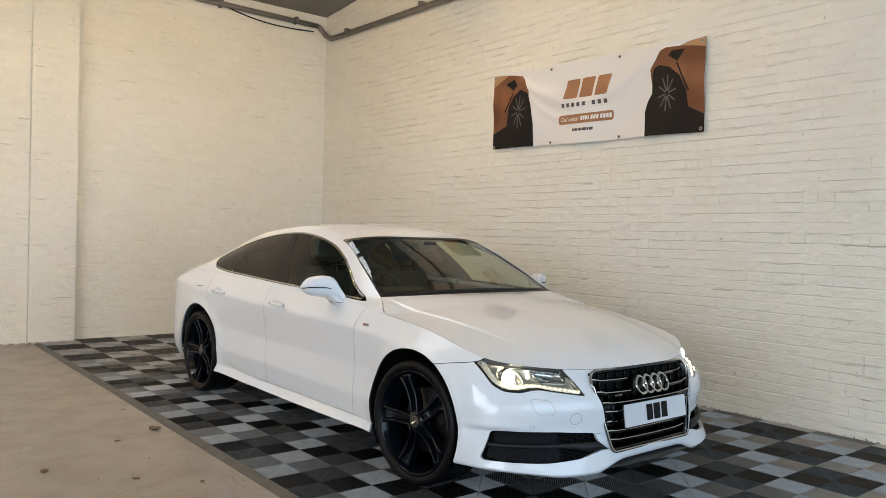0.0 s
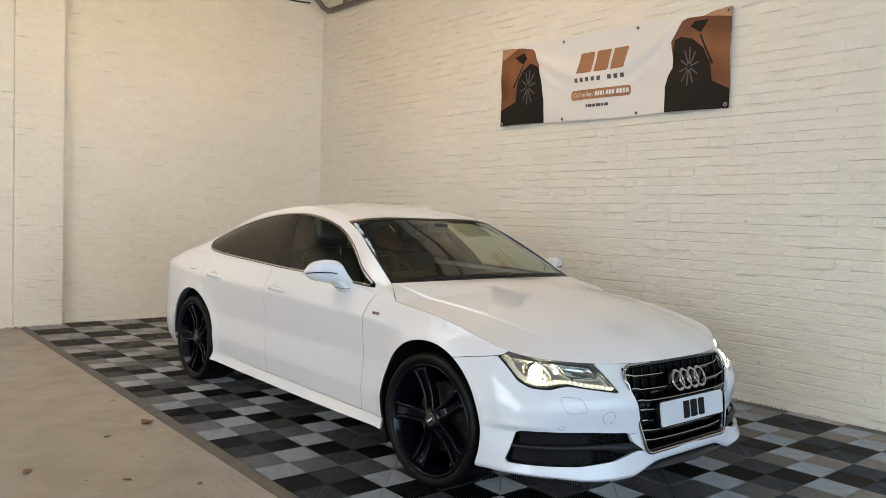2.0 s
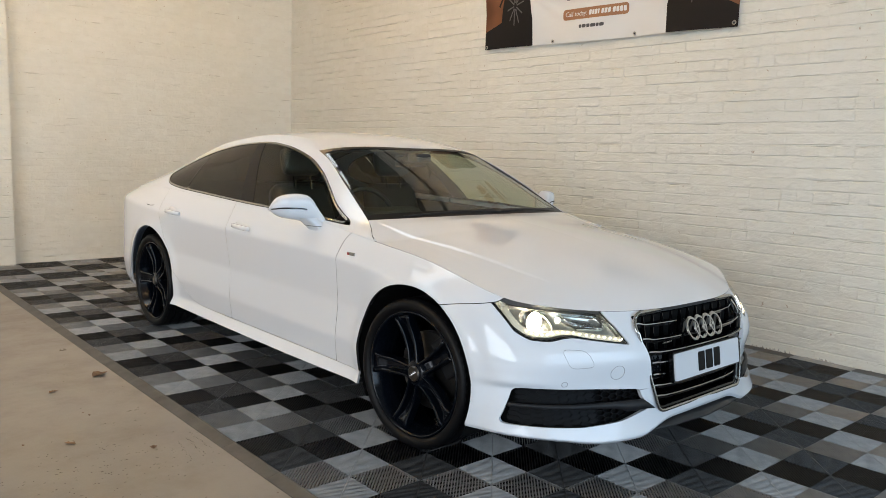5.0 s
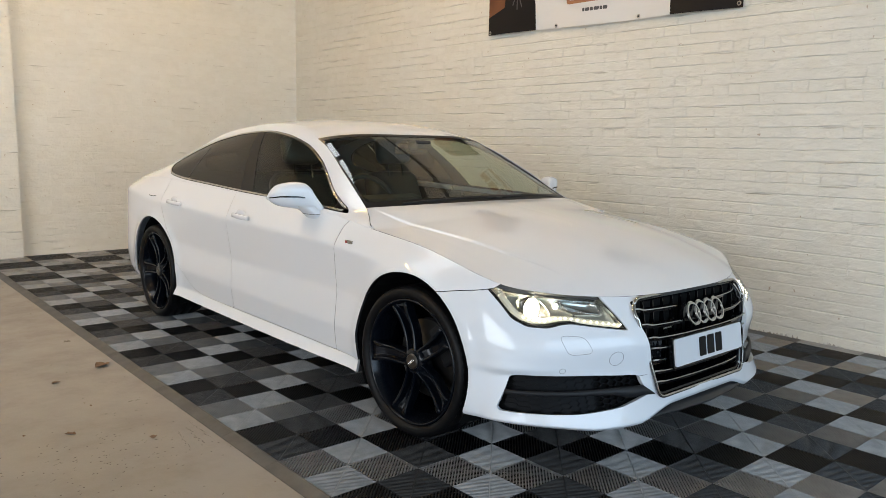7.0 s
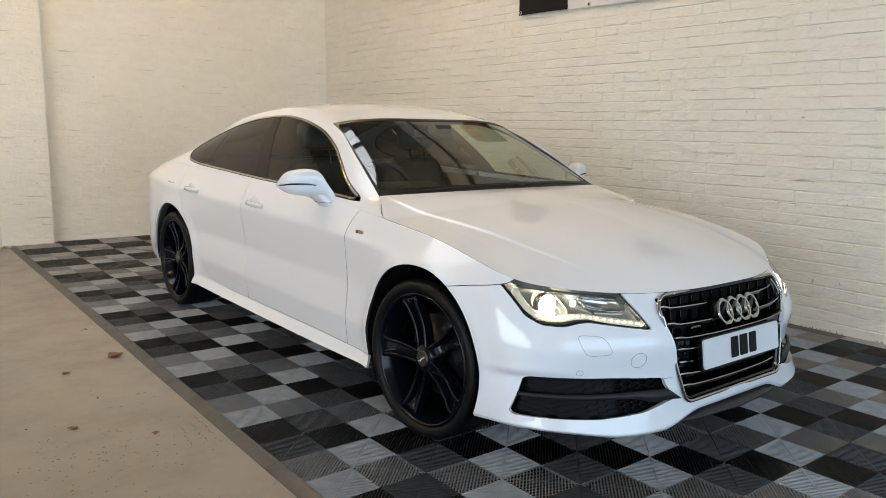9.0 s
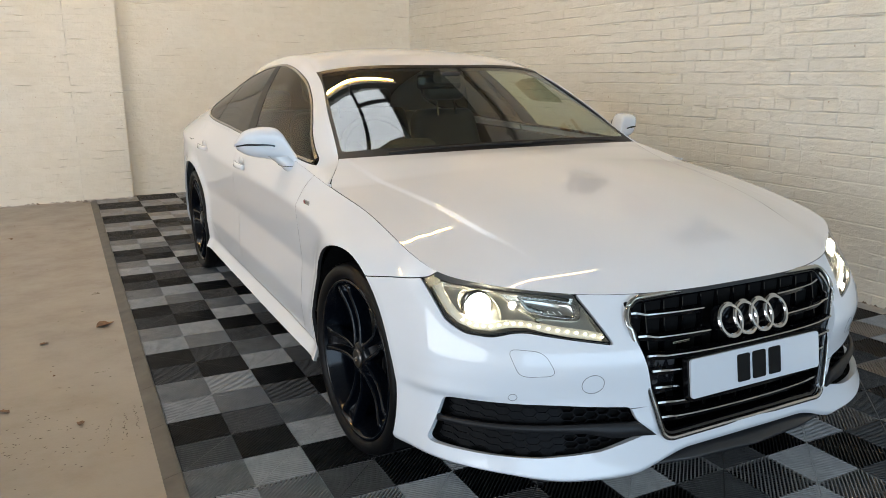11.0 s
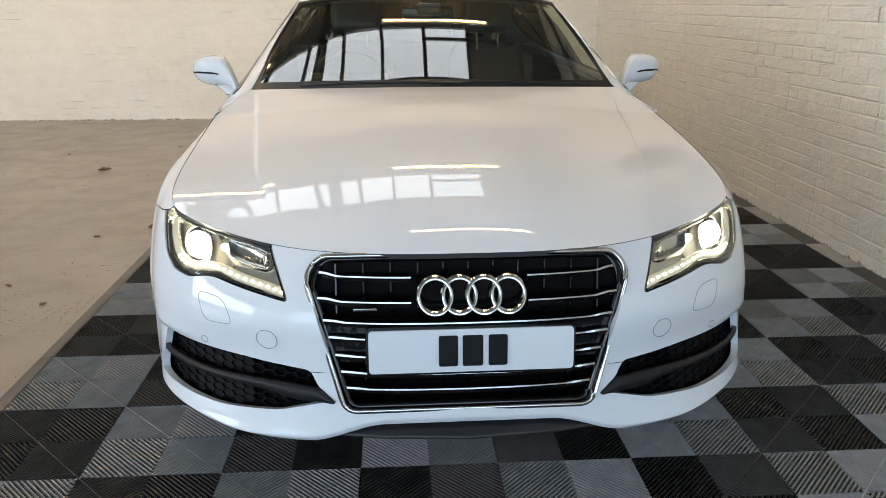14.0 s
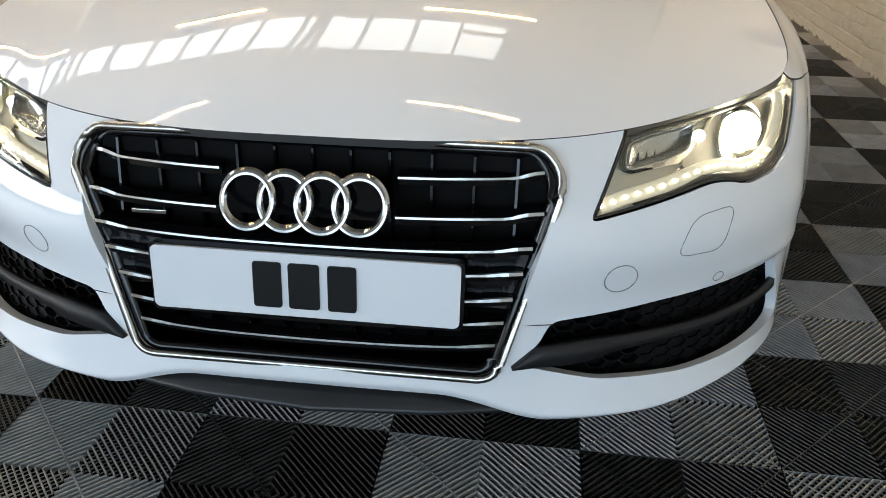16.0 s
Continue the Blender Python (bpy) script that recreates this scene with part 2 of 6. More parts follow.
def pchip(xs, ys):
    """Cubic through the points that does not overshoot."""
    xs, ys = np.array(xs, float), np.array(ys, float)
    h, d = np.diff(xs), np.diff(ys) / np.diff(xs)
    m = np.zeros(len(xs))
    m[0], m[-1] = d[0], d[-1]
    for i in range(1, len(xs) - 1):
        if d[i - 1] * d[i] > 0:
            m[i] = 2 * d[i - 1] * d[i] / (d[i - 1] + d[i])

    def f(x):
        x = np.clip(np.asarray(x, float), xs[0], xs[-1])
        i = np.clip(np.searchsorted(xs, x) - 1, 0, len(xs) - 2)
        t = (x - xs[i]) / h[i]
        return ys[i] * (1 + 2 * t) * (1 - t) ** 2 + h[i] * m[i] * t * (1 - t) ** 2 + ys[i + 1] * t * t * (3 - 2 * t) + h[i] * m[i + 1] * t * t * (t - 1)
    return f


def surface(grid, flip=False):
    """Grid of points (rows, columns, 3) to vertices with normals, and triangles."""
    du = np.gradient(grid, axis=0)
    dv = np.gradient(grid, axis=1)
    nrm = np.cross(du, dv)
    if flip:
        nrm = -nrm
    nrm /= np.maximum(np.linalg.norm(nrm, axis=2, keepdims=True), 1e-9)
    r, c = grid.shape[:2]
    idx = np.arange(r * c).reshape(r, c)
    a, b, d, e = idx[:-1, :-1].ravel(), idx[1:, :-1].ravel(), idx[1:, 1:].ravel(), idx[:-1, 1:].ravel()
    tri = np.concatenate([np.stack([a, b, d], 1), np.stack([a, d, e], 1)])
    if flip:
        tri = tri[:, ::-1]
    return np.concatenate([grid, nrm], 2).reshape(-1, 6), tri


def clip(s, f):
    """The part of a surface where f (a value for each vertex) is above nought, cut along the line f = 0."""
    v, t = s
    inside = f > 0
    n = inside[t].sum(1)
    out = [t[n == 3]]
    extra, seen = [], {}

    def cut(i, j):
        key = (min(i, j), max(i, j))
        if key not in seen:
            w = f[i] / (f[i] - f[j])
            seen[key] = len(v) + len(extra)
            extra.append(v[i] * (1 - w) + v[j] * w)
        return seen[key]
    more = []
    for tri in t[(n == 1) | (n == 2)]:
        a, b, c = tri
        if inside[tri].sum() == 1:
            while not inside[a]:
                a, b, c = b, c, a
            more.append((a, cut(a, b), cut(a, c)))
        else:
            while inside[a]:
                a, b, c = b, c, a
            p, q = cut(a, b), cut(a, c)
            more += [(p, b, c), (p, c, q)]
    if more:
        out.append(np.array(more))
    t = np.concatenate(out)
    v = np.concatenate([v, np.array(extra)]) if extra else v
    used, t = np.unique(t, return_inverse=True)
    return v[used], t.reshape(-1, 3)


def mirrored(s):
    v, t = s
    return v * np.array([-1, 1, 1, -1, 1, 1]), t[:, ::-1]


def joined(*many):
    vs, ts, n = [], [], 0
    for v, t in many:
        vs.append(v)
        ts.append(t + n)
        n += len(v)
    return np.concatenate(vs), np.concatenate(ts)


def polygon_distance(a, b, poly):
    """Signed distance to a closed outline, positive within."""
    p = np.stack([a, b], 1)
    d = np.full(len(p), 1e9)
    inside = np.zeros(len(p), bool)
    for (x0, y0), (x1, y1) in zip(poly, poly[1:] + poly[:1]):
        e = np.array([x1 - x0, y1 - y0])
        w = p - np.array([x0, y0])
        k = np.clip((w @ e) / (e @ e), 0, 1)[:, None]
        d = np.minimum(d, np.linalg.norm(w - k * e, axis=1))
        hit = ((y0 > p[:, 1]) != (y1 > p[:, 1])) & (p[:, 0] < (x1 - x0) * (p[:, 1] - y0) / (y1 - y0 + 1e-12) + x0)
        inside ^= hit
    return np.where(inside, d, -d)


def rounded(poly, r=0.02, n=5):
    """The outline with its corners rounded."""
    out = []
    for i, p in enumerate(poly):
        p = np.array(p)
        a, b = np.array(poly[i - 1]), np.array(poly[(i + 1) % len(poly)])
        ra = min(r, np.linalg.norm(a - p) * 0.45)
        rb = min(r, np.linalg.norm(b - p) * 0.45)
        s, e = p + (a - p) / np.linalg.norm(a - p) * ra, p + (b - p) / np.linalg.norm(b - p) * rb
        for k in range(n + 1):
            t = k / n
            out.append(tuple((1 - t) ** 2 * s + 2 * t * (1 - t) * p + t * t * e))
    return out


def panel(name, s, material, parent, label="", skirt=0.012, lift=0.0, seam=None):
    """A car panel: the surface with its own normals, and its edges folded inwards."""
    v, t = s
    pos, nrm = v[:, :3] + v[:, 3:] * lift, v[:, 3:] / np.maximum(np.linalg.norm(v[:, 3:], axis=1, keepdims=True), 1e-9)
    count = {}
    for tri in t:
        for i, j in ((tri[0], tri[1]), (tri[1], tri[2]), (tri[2], tri[0])):
            key = (min(i, j), max(i, j))
            count[key] = None if key in count else (i, j)
    edges = [e for e in count.values() if e and not (abs(pos[e[0]][0]) < 1e-4 and abs(pos[e[1]][0]) < 1e-4)]
    faces = [tuple(x) for x in t]
    verts, norms = list(pos), list(nrm)
    if skirt:
        for i, j in edges:
            a, b = pos[i], pos[j]
            c, d = b - nrm[j] * skirt, a - nrm[i] * skirt
            fn = np.cross(d - a, b - a)
            fn /= max(np.linalg.norm(fn), 1e-9)
            k = len(verts)
            verts += [b, a, d, c]
            norms += [fn] * 4
            faces.append((k, k + 1, k + 2, k + 3))
    ob = mesh_ob(name, verts, faces, material, parent, True, label)
    # the folded edges can carry a colour that paints the gap's shade
    if seam is not None:
        ob.data.materials.append(seam)
        ob.data.polygons.foreach_set("material_index", [0] * len(t) + [1] * (len(faces) - len(t)))
    ob.data.normals_split_custom_set_from_vertices([tuple(x) for x in norms])
    return ob


# ---- car materials ----
def glass(name, tint, gloss=0.05):
    """Thin glass: tinted, with a mirror gloss that grows towards grazing angles, the same from both sides."""
    m = bpy.data.materials.new(name)
    m.use_nodes = True
    nt = m.node_tree
    nt.nodes.clear()
    out = nt.nodes.new("ShaderNodeOutputMaterial")
    mx = nt.nodes.new("ShaderNodeMixShader")
    tr = nt.nodes.new("ShaderNodeBsdfTransparent")
    gl = nt.nodes.new("ShaderNodeBsdfGlossy")
    lw = nt.nodes.new("ShaderNodeLayerWeight")
    pw = nt.nodes.new("ShaderNodeMath")
    sc = nt.nodes.new("ShaderNodeMath")
    lw.inputs[0].default_value = 0.5
    pw.operation, sc.operation = "POWER", "MULTIPLY_ADD"
    pw.inputs[1].default_value = 5.0
    sc.inputs[1].default_value, sc.inputs[2].default_value = 0.8, gloss
    tr.inputs[0].default_value = (*tint, 1)
    gl.inputs["Roughness"].default_value = 0.005
    nt.links.new(lw.outputs["Facing"], pw.inputs[0])
    nt.links.new(pw.outputs[0], sc.inputs[0])
    nt.links.new(sc.outputs[0], mx.inputs[0])
    nt.links.new(tr.outputs[0], mx.inputs[1])
    nt.links.new(gl.outputs[0], mx.inputs[2])
    nt.links.new(mx.outputs[0], out.inputs[0])
    return m


def glow(name, colour, strength):
    m = mat(name, colour, 0.3)
    bsdf(m).inputs["Emission Color"].default_value = (*colour, 1)
    bsdf(m).inputs["Emission Strength"].default_value = strength
    return m


PAINT = mat("white_car_paint", (0.685, 0.703, 0.728), 0.6, specular_ior_level=0.25, coat_weight=1.0, coat_roughness=0.025, coat_ior=1.5)
bump(PAINT, tex_noise(PAINT, 900, 2), 0.01, 0.0005)
CHROME = mat("chrome", (0.44, 0.44, 0.435), 0.12, 1.0)
FRAME_CHROME = mat("brushed_chrome_frame", (0.42, 0.415, 0.40), 0.22, 1.0)
BAR_CHROME = mat("dark_chrome_bar", (0.34, 0.335, 0.325), 0.20, 1.0)
DULL_CHROME = mat("satin_aluminium_trim", (0.46, 0.455, 0.44), 0.24, 1.0)
PILLAR = mat("satin_black_pillar", (0.006, 0.006, 0.0065), 0.35, specular_ior_level=0.14)
# shade of the narrow panel gaps, painted as a colour
SEAM_SHADE = mat("dark_seam", (0.012, 0.012, 0.012), 0.8)
GLOSS_BLACK = mat("gloss_black_plastic", (0.003, 0.003, 0.0035), 0.10, specular_ior_level=0.4)
SMUDGED = mat("smudged_black_plastic", (0.01, 0.01, 0.01), 0.2, specular_ior_level=0.4)
link(SMUDGED, ramp(SMUDGED, tex_noise(SMUDGED, 38, 3, 0.5, (1, 1, 0.6)), [(0.50, (0.006, 0.006, 0.007)), (0.56, (0.035, 0.035, 0.036)), (0.75, (0.06, 0.06, 0.062))]), bsdf(SMUDGED).inputs["Base Color"])
BLACK = mat("matt_black_plastic", (0.011, 0.011, 0.012), 0.5, specular_ior_level=0.3)
bump(BLACK, tex_noise(BLACK, 400, 3), 0.2, 0.0006)
# black of the arch liners; also painted shade in the tile grooves
WELL_AND_GROOVE_SHADE = mat("black_wheel_arch_liner", (0.004, 0.004, 0.004), 0.9, specular_ior_level=0.12)
RIM = mat("satin_black_alloy", (0.0022, 0.0032, 0.0055), 0.16, specular_ior_level=0.26)
RUBBER = mat("tyre_rubber", (0.0030, 0.0031, 0.0036), 0.5, specular_ior_level=0.2)
bump(RUBBER, tex_noise(RUBBER, 150, 4), 0.3, 0.001)
DISC = mat("brake_steel", (0.12, 0.115, 0.11), 0.35, 1.0)
PLATE = mat("white_number_plate", (0.62, 0.64, 0.67), 0.3, coat_weight=0.6, coat_roughness=0.1)
INK = mat("black_print", (0.006, 0.006, 0.006), 0.5, specular_ior_level=0.15)
# the same painted gap shade in three greys
FINE_SEAM_SHADE = mat("fine_grey_seam", (0.20, 0.20, 0.20), 0.7)
DARK_SEAM_SHADE = mat("dark_grey_seam", (0.05, 0.05, 0.05), 0.7)
PALE_SEAM_SHADE = mat("pale_grey_seam", (0.42, 0.42, 0.42), 0.6)
SCREEN_GLASS = glass("windscreen_glass", (0.66, 0.74, 0.66), 0.125)
SIDE_GLASS = glass("side_window_glass", (0.72, 0.77, 0.66), 0.035)
TINT_GLASS = glass("dark_tinted_glass", (0.040, 0.038, 0.028), 0.032)
LENS = glass("headlight_lens", (0.96, 0.97, 0.97), 0.04)
CABIN = mat("dark_grey_cabin_trim", (0.020, 0.020, 0.020), 0.6)
LEATHER = mat("black_leather", (0.026, 0.026, 0.025), 0.42)
bump(LEATHER, tex_noise(LEATHER, 250, 4), 0.25, 0.0012)
HEADLINING = mat("grey_headlining", (0.11, 0.108, 0.10), 0.85)
LAMP_INSIDE = mat("headlight_reflector", (0.50, 0.48, 0.41), 0.30, 0.9)
LAMP_TRAY = mat("dark_reflector_tray", (0.48, 0.48, 0.45), 0.18, 0.95)
LAMP_HOUSING = mat("headlight_housing", (0.66, 0.65, 0.61), 0.24, 0.9)
LAMP_BEZEL = mat("dark_lamp_bezel", (0.030, 0.028, 0.022), 0.25, specular_ior_level=0.4)
LAMP_GUIDE = glow("warm_light_guide", (0.42, 0.39, 0.30), 0.55)
SMALL_BEAM = glow("lit_small_lamp", (1.0, 0.94, 0.80), 8.0)
BEAM = glow("xenon_lamp", (1.0, 0.91, 0.71), 125.0)
LED = glow("daytime_led", (1.0, 0.91, 0.70), 11.0)

# ---- car body curves: x out from the middle, y back from the nose, z up ----
CAR_M = pose(3.41, 2.37, 0.017, 0, 0, 0.4)
car = new("car")
car.matrix_world = CAR_M
tagged(car, "glossy white five-door fastback car with black wheels, headlights lit", "car")

AXLE_F, AXLE_R, HUB_Z, ARCH = 0.886, 3.788, 0.348, 0.379
UX = [0, 0.22, 0.42, 0.58, 0.72, 0.83, 0.905, 0.94, 0.94, 0.935, 0.94, 0.95, 0.97, 0.95, 0.86, 0.60, 0]
UY = [0.02, 0.028, 0.065, 0.125, 0.22, 0.345, 0.52, 0.87, 1.28, 1.90, 2.70, 3.35, 3.775, 4.30, 4.62, 4.80, 4.86]
US = list(range(17))
plan_x, plan_y = spline(US, UX), spline(US, UY)
LINES = [  # heights and insets of the six lines that run round the body, from the sill up
    ([0.240, 0.236, 0.184, 0.182, 0.196, 0.203, 0.206, 0.206, 0.210, 0.206, 0.213, 0.222, 0.225, 0.23, 0.25, 0.27, 0.27],
     [0.010, 0.008, -0.008, -0.018, -0.022, -0.022, -0.008, 0.006, -0.010, -0.018, -0.018, -0.012, 0.02, 0.04, 0.05, 0.06, 0.06]),
    ([0.258, 0.253, 0.201, 0.198, 0.211, 0.217, 0.222, 0.24, 0.258, 0.258, 0.262, 0.278, 0.28, 0.29, 0.32, 0.34, 0.34],
     [0.0, 0.0, -0.018, -0.034, -0.040, -0.036, -0.016, -0.002, 0.014, 0.020, 0.020, 0.014, 0.0, 0.01, 0.02, 0.03, 0.03]),
    ([0.36, 0.36, 0.36, 0.365, 0.372, 0.38, 0.385, 0.38, 0.385, 0.385, 0.394, 0.40, 0.40, 0.41, 0.44, 0.46, 0.46],
     [0.006, 0.006, 0.012, 0.014, 0.006, -0.008, -0.012, -0.006, 0.002, 0.006, 0.006, 0.003, 0.0, 0.0, 0.0, 0.0, 0.0]),
    ([0.50, 0.50, 0.495, 0.49, 0.49, 0.50, 0.51, 0.52, 0.55, 0.56, 0.57, 0.58, 0.58, 0.60, 0.62, 0.64, 0.64],
     [0.0, 0.0, 0.0, 0.0, -0.004, -0.012, -0.016, -0.006, 0.014, 0.022, 0.022, 0.013, 0.0, 0.0, 0.01, 0.02, 0.02]),
    ([0.60, 0.60, 0.60, 0.605, 0.62, 0.645, 0.675, 0.725, 0.765, 0.79, 0.805, 0.825, 0.845, 0.885, 0.888, 0.87, 0.87],
     [0.042, 0.042, 0.044, 0.046, 0.046, 0.036, 0.016, -0.002, -0.002, 0.0, 0.0, 0.0, 0.0, 0.01, 0.03, 0.04, 0.04]),
    ([0.678, 0.678, 0.677, 0.682, 0.692, 0.712, 0.751, 0.824, 0.874, 0.942, 0.962, 0.980, 1.0, 0.985, 0.95, 0.93, 0.925],
     [0.085, 0.085, 0.098, 0.108, 0.108, 0.078, 0.064, 0.090, 0.079, 0.072, 0.076, 0.085, 0.105, 0.12, 0.13, 0.11, 0.09]),
]
line_z = [pchip(US, a) if k < 2 else spline(US, a) for k, (a, _) in enumerate(LINES)]
line_in = [spline(US, b) for _, b in LINES]
V_AT = [0.0, 0.12, 0.34, 0.56, 0.80, 1.0]


def body_line(k, u):
    e = 1e-3
    x, y = plan_x(u), plan_y(u)
    tx, ty = plan_x(np.minimum(u + e, 16)) - plan_x(np.maximum(u - e, 0)), plan_y(np.minimum(u + e, 16)) - plan_y(np.maximum(u - e, 0))
    ln = np.hypot(tx, ty)
    inset = line_in[k](u)
    px = x - ty / ln * inset
    return np.stack([np.where((u < 0.01) | (u > 15.99), 0, px), y + tx / ln * inset, line_z[k](u)], -1)


def band_grid(us, vs):
    rows = np.stack([body_line(k, us) for k in range(6)], 1)      # (u, line, 3)
    out = np.zeros((len(us), len(vs), 3))
    for i in range(len(us)):
        for c in range(3):
            out[i, :, c] = pchip(V_AT, rows[i, :, c])(vs) if c == 2 else spline(V_AT, rows[i, :, c])(vs)
        # the doors' shoulder and sill are creased, the bumpers round
        k = np.clip((us[i] - 7.0) / 1.2, 0, 1) * np.clip((14.5 - us[i]) / 1.5, 0, 1)
        k = 0.92 * k * k * (3 - 2 * k)
        # the lower lip of the bumper is a blade too
        k = np.maximum(k, 0.75 * np.clip((0.42 - vs) / 0.14, 0, 1) * (1 if us[i] < 8 else 0))
        if np.max(k) > 0:
            for c in (0, 1):
                crisp = np.mean([np.interp(vs + d, V_AT, rows[i, :, c]) for d in np.linspace(-0.016, 0.016, 7)], axis=0)
                out[i, :, c] = (1 - k) * out[i, :, c] + k * crisp
    # the bumper's overhanging ledge above the side vents
    tx, ty = np.gradient(plan_x(us), us) if len(us) > 1 else np.zeros(1), np.gradient(plan_y(us), us) if len(us) > 1 else np.ones(1)
    ln = np.hypot(tx, ty) + 1e-9
    far = np.clip((us - 3.2) / 2.0, 0, 1) * np.clip((6.2 - us) / 1.1, 0, 1)
    far = far * far * (3 - 2 * far)
    rise = np.interp(out[..., 2], [0.392, 0.412, 0.422, 0.45, 0.49, 0.54], [0, 0.95, 1, 0.62, 0.22, 0]) * 0.015
    out[..., 0] += (far * ty / ln)[:, None] * rise
    out[..., 1] -= (far * tx / ln)[:, None] * rise
    # flared wheel arches
    for ya in (AXLE_F, AXLE_R):
        r = np.hypot(out[..., 1] - ya, out[..., 2] - HUB_Z)
        side = np.clip((np.abs(out[..., 0]) - 0.75) / 0.1, 0, 1)
        out[..., 0] += side * 0.012 * np.exp(-((r - ARCH) / 0.045) ** 2)
    return out


u_all = np.concatenate([np.linspace(0, 8, 201), np.linspace(8, 12, 121)[1:], np.linspace(12, 16, 71)[1:]])
v_all = np.linspace(0, 1, 85)
band = surface(band_grid(u_all, v_all), True)
if band[0][len(band[0]) // 2, 3] < 0:
    band = surface(band_grid(u_all, v_all))


def cut_by(s, f):
    """Clip by a function of (x, y, z)."""
    v = s[0]
    return clip(s, f(v[:, 0], v[:, 1], v[:, 2]))


GAP = 0.0015
# wheel arches out of the side
for ya in (AXLE_F, AXLE_R):
    band = cut_by(band, lambda x, y, z, ya=ya: np.where(x > 0.55, np.hypot(y - ya, z - HUB_Z) - ARCH, 1.0))

GRILLE_POLY = rounded([(-0.378, 0.672), (0.378, 0.672), (0.416, 0.622), (0.322, 0.279), (-0.322, 0.279), (-0.416, 0.622)], 0.03)
LAMP_POLY = rounded([(0.86, 0.760), (0.66, 0.742), (0.514, 0.74), (0.512, 0.676), (0.463, 0.562), (0.613, 0.585), (0.668, 0.594), (0.70, 0.591), (0.745, 0.578), (0.80, 0.582), (0.832, 0.61), (0.849, 0.68)], 0.012)
VENT_POLY = rounded([(0.848, 0.396), (0.60, 0.393), (0.412, 0.380), (0.395, 0.338), (0.352, 0.302), (0.44, 0.279), (0.50, 0.264), (0.66, 0.251), (0.889, 0.252), (0.872, 0.31)], 0.018)
front_only = lambda y, f: np.where(y < 0.62, f, -0.1)
lamp_d = lambda x, y, z: front_only(y, polygon_distance(x, z, LAMP_POLY))
vent_d = lambda x, y, z: front_only(y, polygon_distance(x, z, VENT_POLY))
grille_d = lambda x, y, z: front_only(y, polygon_distance(x, z, GRILLE_POLY))

seam = pchip([0.0, 0.42, 0.47, 0.60, 0.72, 0.9], [0.78, 0.76, 0.712, 0.690, 0.672, 0.66])
in_bumper = lambda x, y, z: np.minimum(seam(y) - z, AXLE_F - 0.05 - y)
bumper = cut_by(band, lambda x, y, z: in_bumper(x, y, z) - GAP)
lamp_lens = cut_by(bumper, lambda x, y, z: lamp_d(x, y, z) - 0.002)
vent_hole = cut_by(bumper, lambda x, y, z: vent_d(x, y, z) + 0.006)
bumper = cut_by(bumper, lambda x, y, z: -lamp_d(x, y, z) - 0.002)
bumper = cut_by(bumper, lambda x, y, z: -vent_d(x, y, z))
bumper = cut_by(bumper, lambda x, y, z: 0.002 - grille_d(x, y, z))
bumper = cut_by(bumper, lambda x, y, z: np.where((y < 0.3) & (x < 0.352), 0.668 - z, 1.0))
panel("front_bumper", joined(bumper, mirrored(bumper)), PAINT, car, "white sculpted front bumper", 0.02)

fender_rear = pchip([0.15, 0.85, 0.90, 0.93, 0.96], [1.47, 1.46, 1.43, 1.37, 1.29])
SILL_Z = pchip([1.0, 1.47, 2.6, 3.0, 3.14, 3.22, 3.30, 3.36, 3.42, 3.6], [0.262, 0.260, 0.266, 0.272, 0.290, 0.322, 0.375, 0.415, 0.45, 0.55])
fender = cut_by(band, lambda x, y, z: np.minimum(-in_bumper(x, y, z) - GAP, fender_rear(z) - GAP - y))
fender = cut_by(fender, lambda x, y, z: np.where(y < 1.1, 1, z - 0.261))
door_split = pchip([0.2, 0.28, 0.62, 0.80, 1.0], [2.60, 2.603, 2.635, 2.65, 2.655])
rear_edge = pchip([0.2, 0.28, 0.34, 0.42, 0.55, 0.70, 0.85, 1.02], [3.36, 3.37, 3.395, 3.415, 3.455, 3.56, 3.63, 3.66])
front_door = cut_by(band, lambda x, y, z: np.minimum(np.minimum(y - fender_rear(z) - GAP, door_split(z) - GAP - y), z - SILL_Z(y) - GAP))
rear_door = cut_by(band, lambda x, y, z: np.minimum(np.minimum(y - door_split(z) - GAP, rear_edge(z) - GAP - y), z - SILL_Z(y) - GAP))
sill = cut_by(band, lambda x, y, z: np.minimum(np.minimum(SILL_Z(y) - GAP - z, y - fender_rear(z) + 0.24), 3.62 - y))
sill = cut_by(sill, lambda x, y, z: np.where(y < 1.47 + GAP, 0.261 - GAP - z, 1))
quarter = cut_by(band, lambda x, y, z: np.minimum(y - rear_edge(z) - GAP, np.where(y < 3.62, z - SILL_Z(y) - GAP, 1)))
for side in (1, -1):
    m = (lambda s: s) if side == 1 else mirrored
    panel("front_fender", m(fender), PAINT, car, seam=SEAM_SHADE)
    panel("front_door", m(front_door), PAINT, car, seam=FINE_SEAM_SHADE)
    panel("rear_door", m(rear_door), PAINT, car, seam=PALE_SEAM_SHADE)
    panel("side_sill", m(sill), PAINT, car, seam=PALE_SEAM_SHADE)
    panel("rear_quarter", m(quarter), PAINT, car, seam=PALE_SEAM_SHADE)

# ---- hood ----
corner_b = 5.62
ab = body_line(5, np.linspace(0, corner_b, 41))
mid_u = np.linspace(corner_b, 7.92, 26)
side_pts = np.concatenate([body_line(5, mid_u), np.array([[0.842, 1.298, 0.888], [0.802, 1.365, 0.916], [0.755, 1.455, 0.949]])])


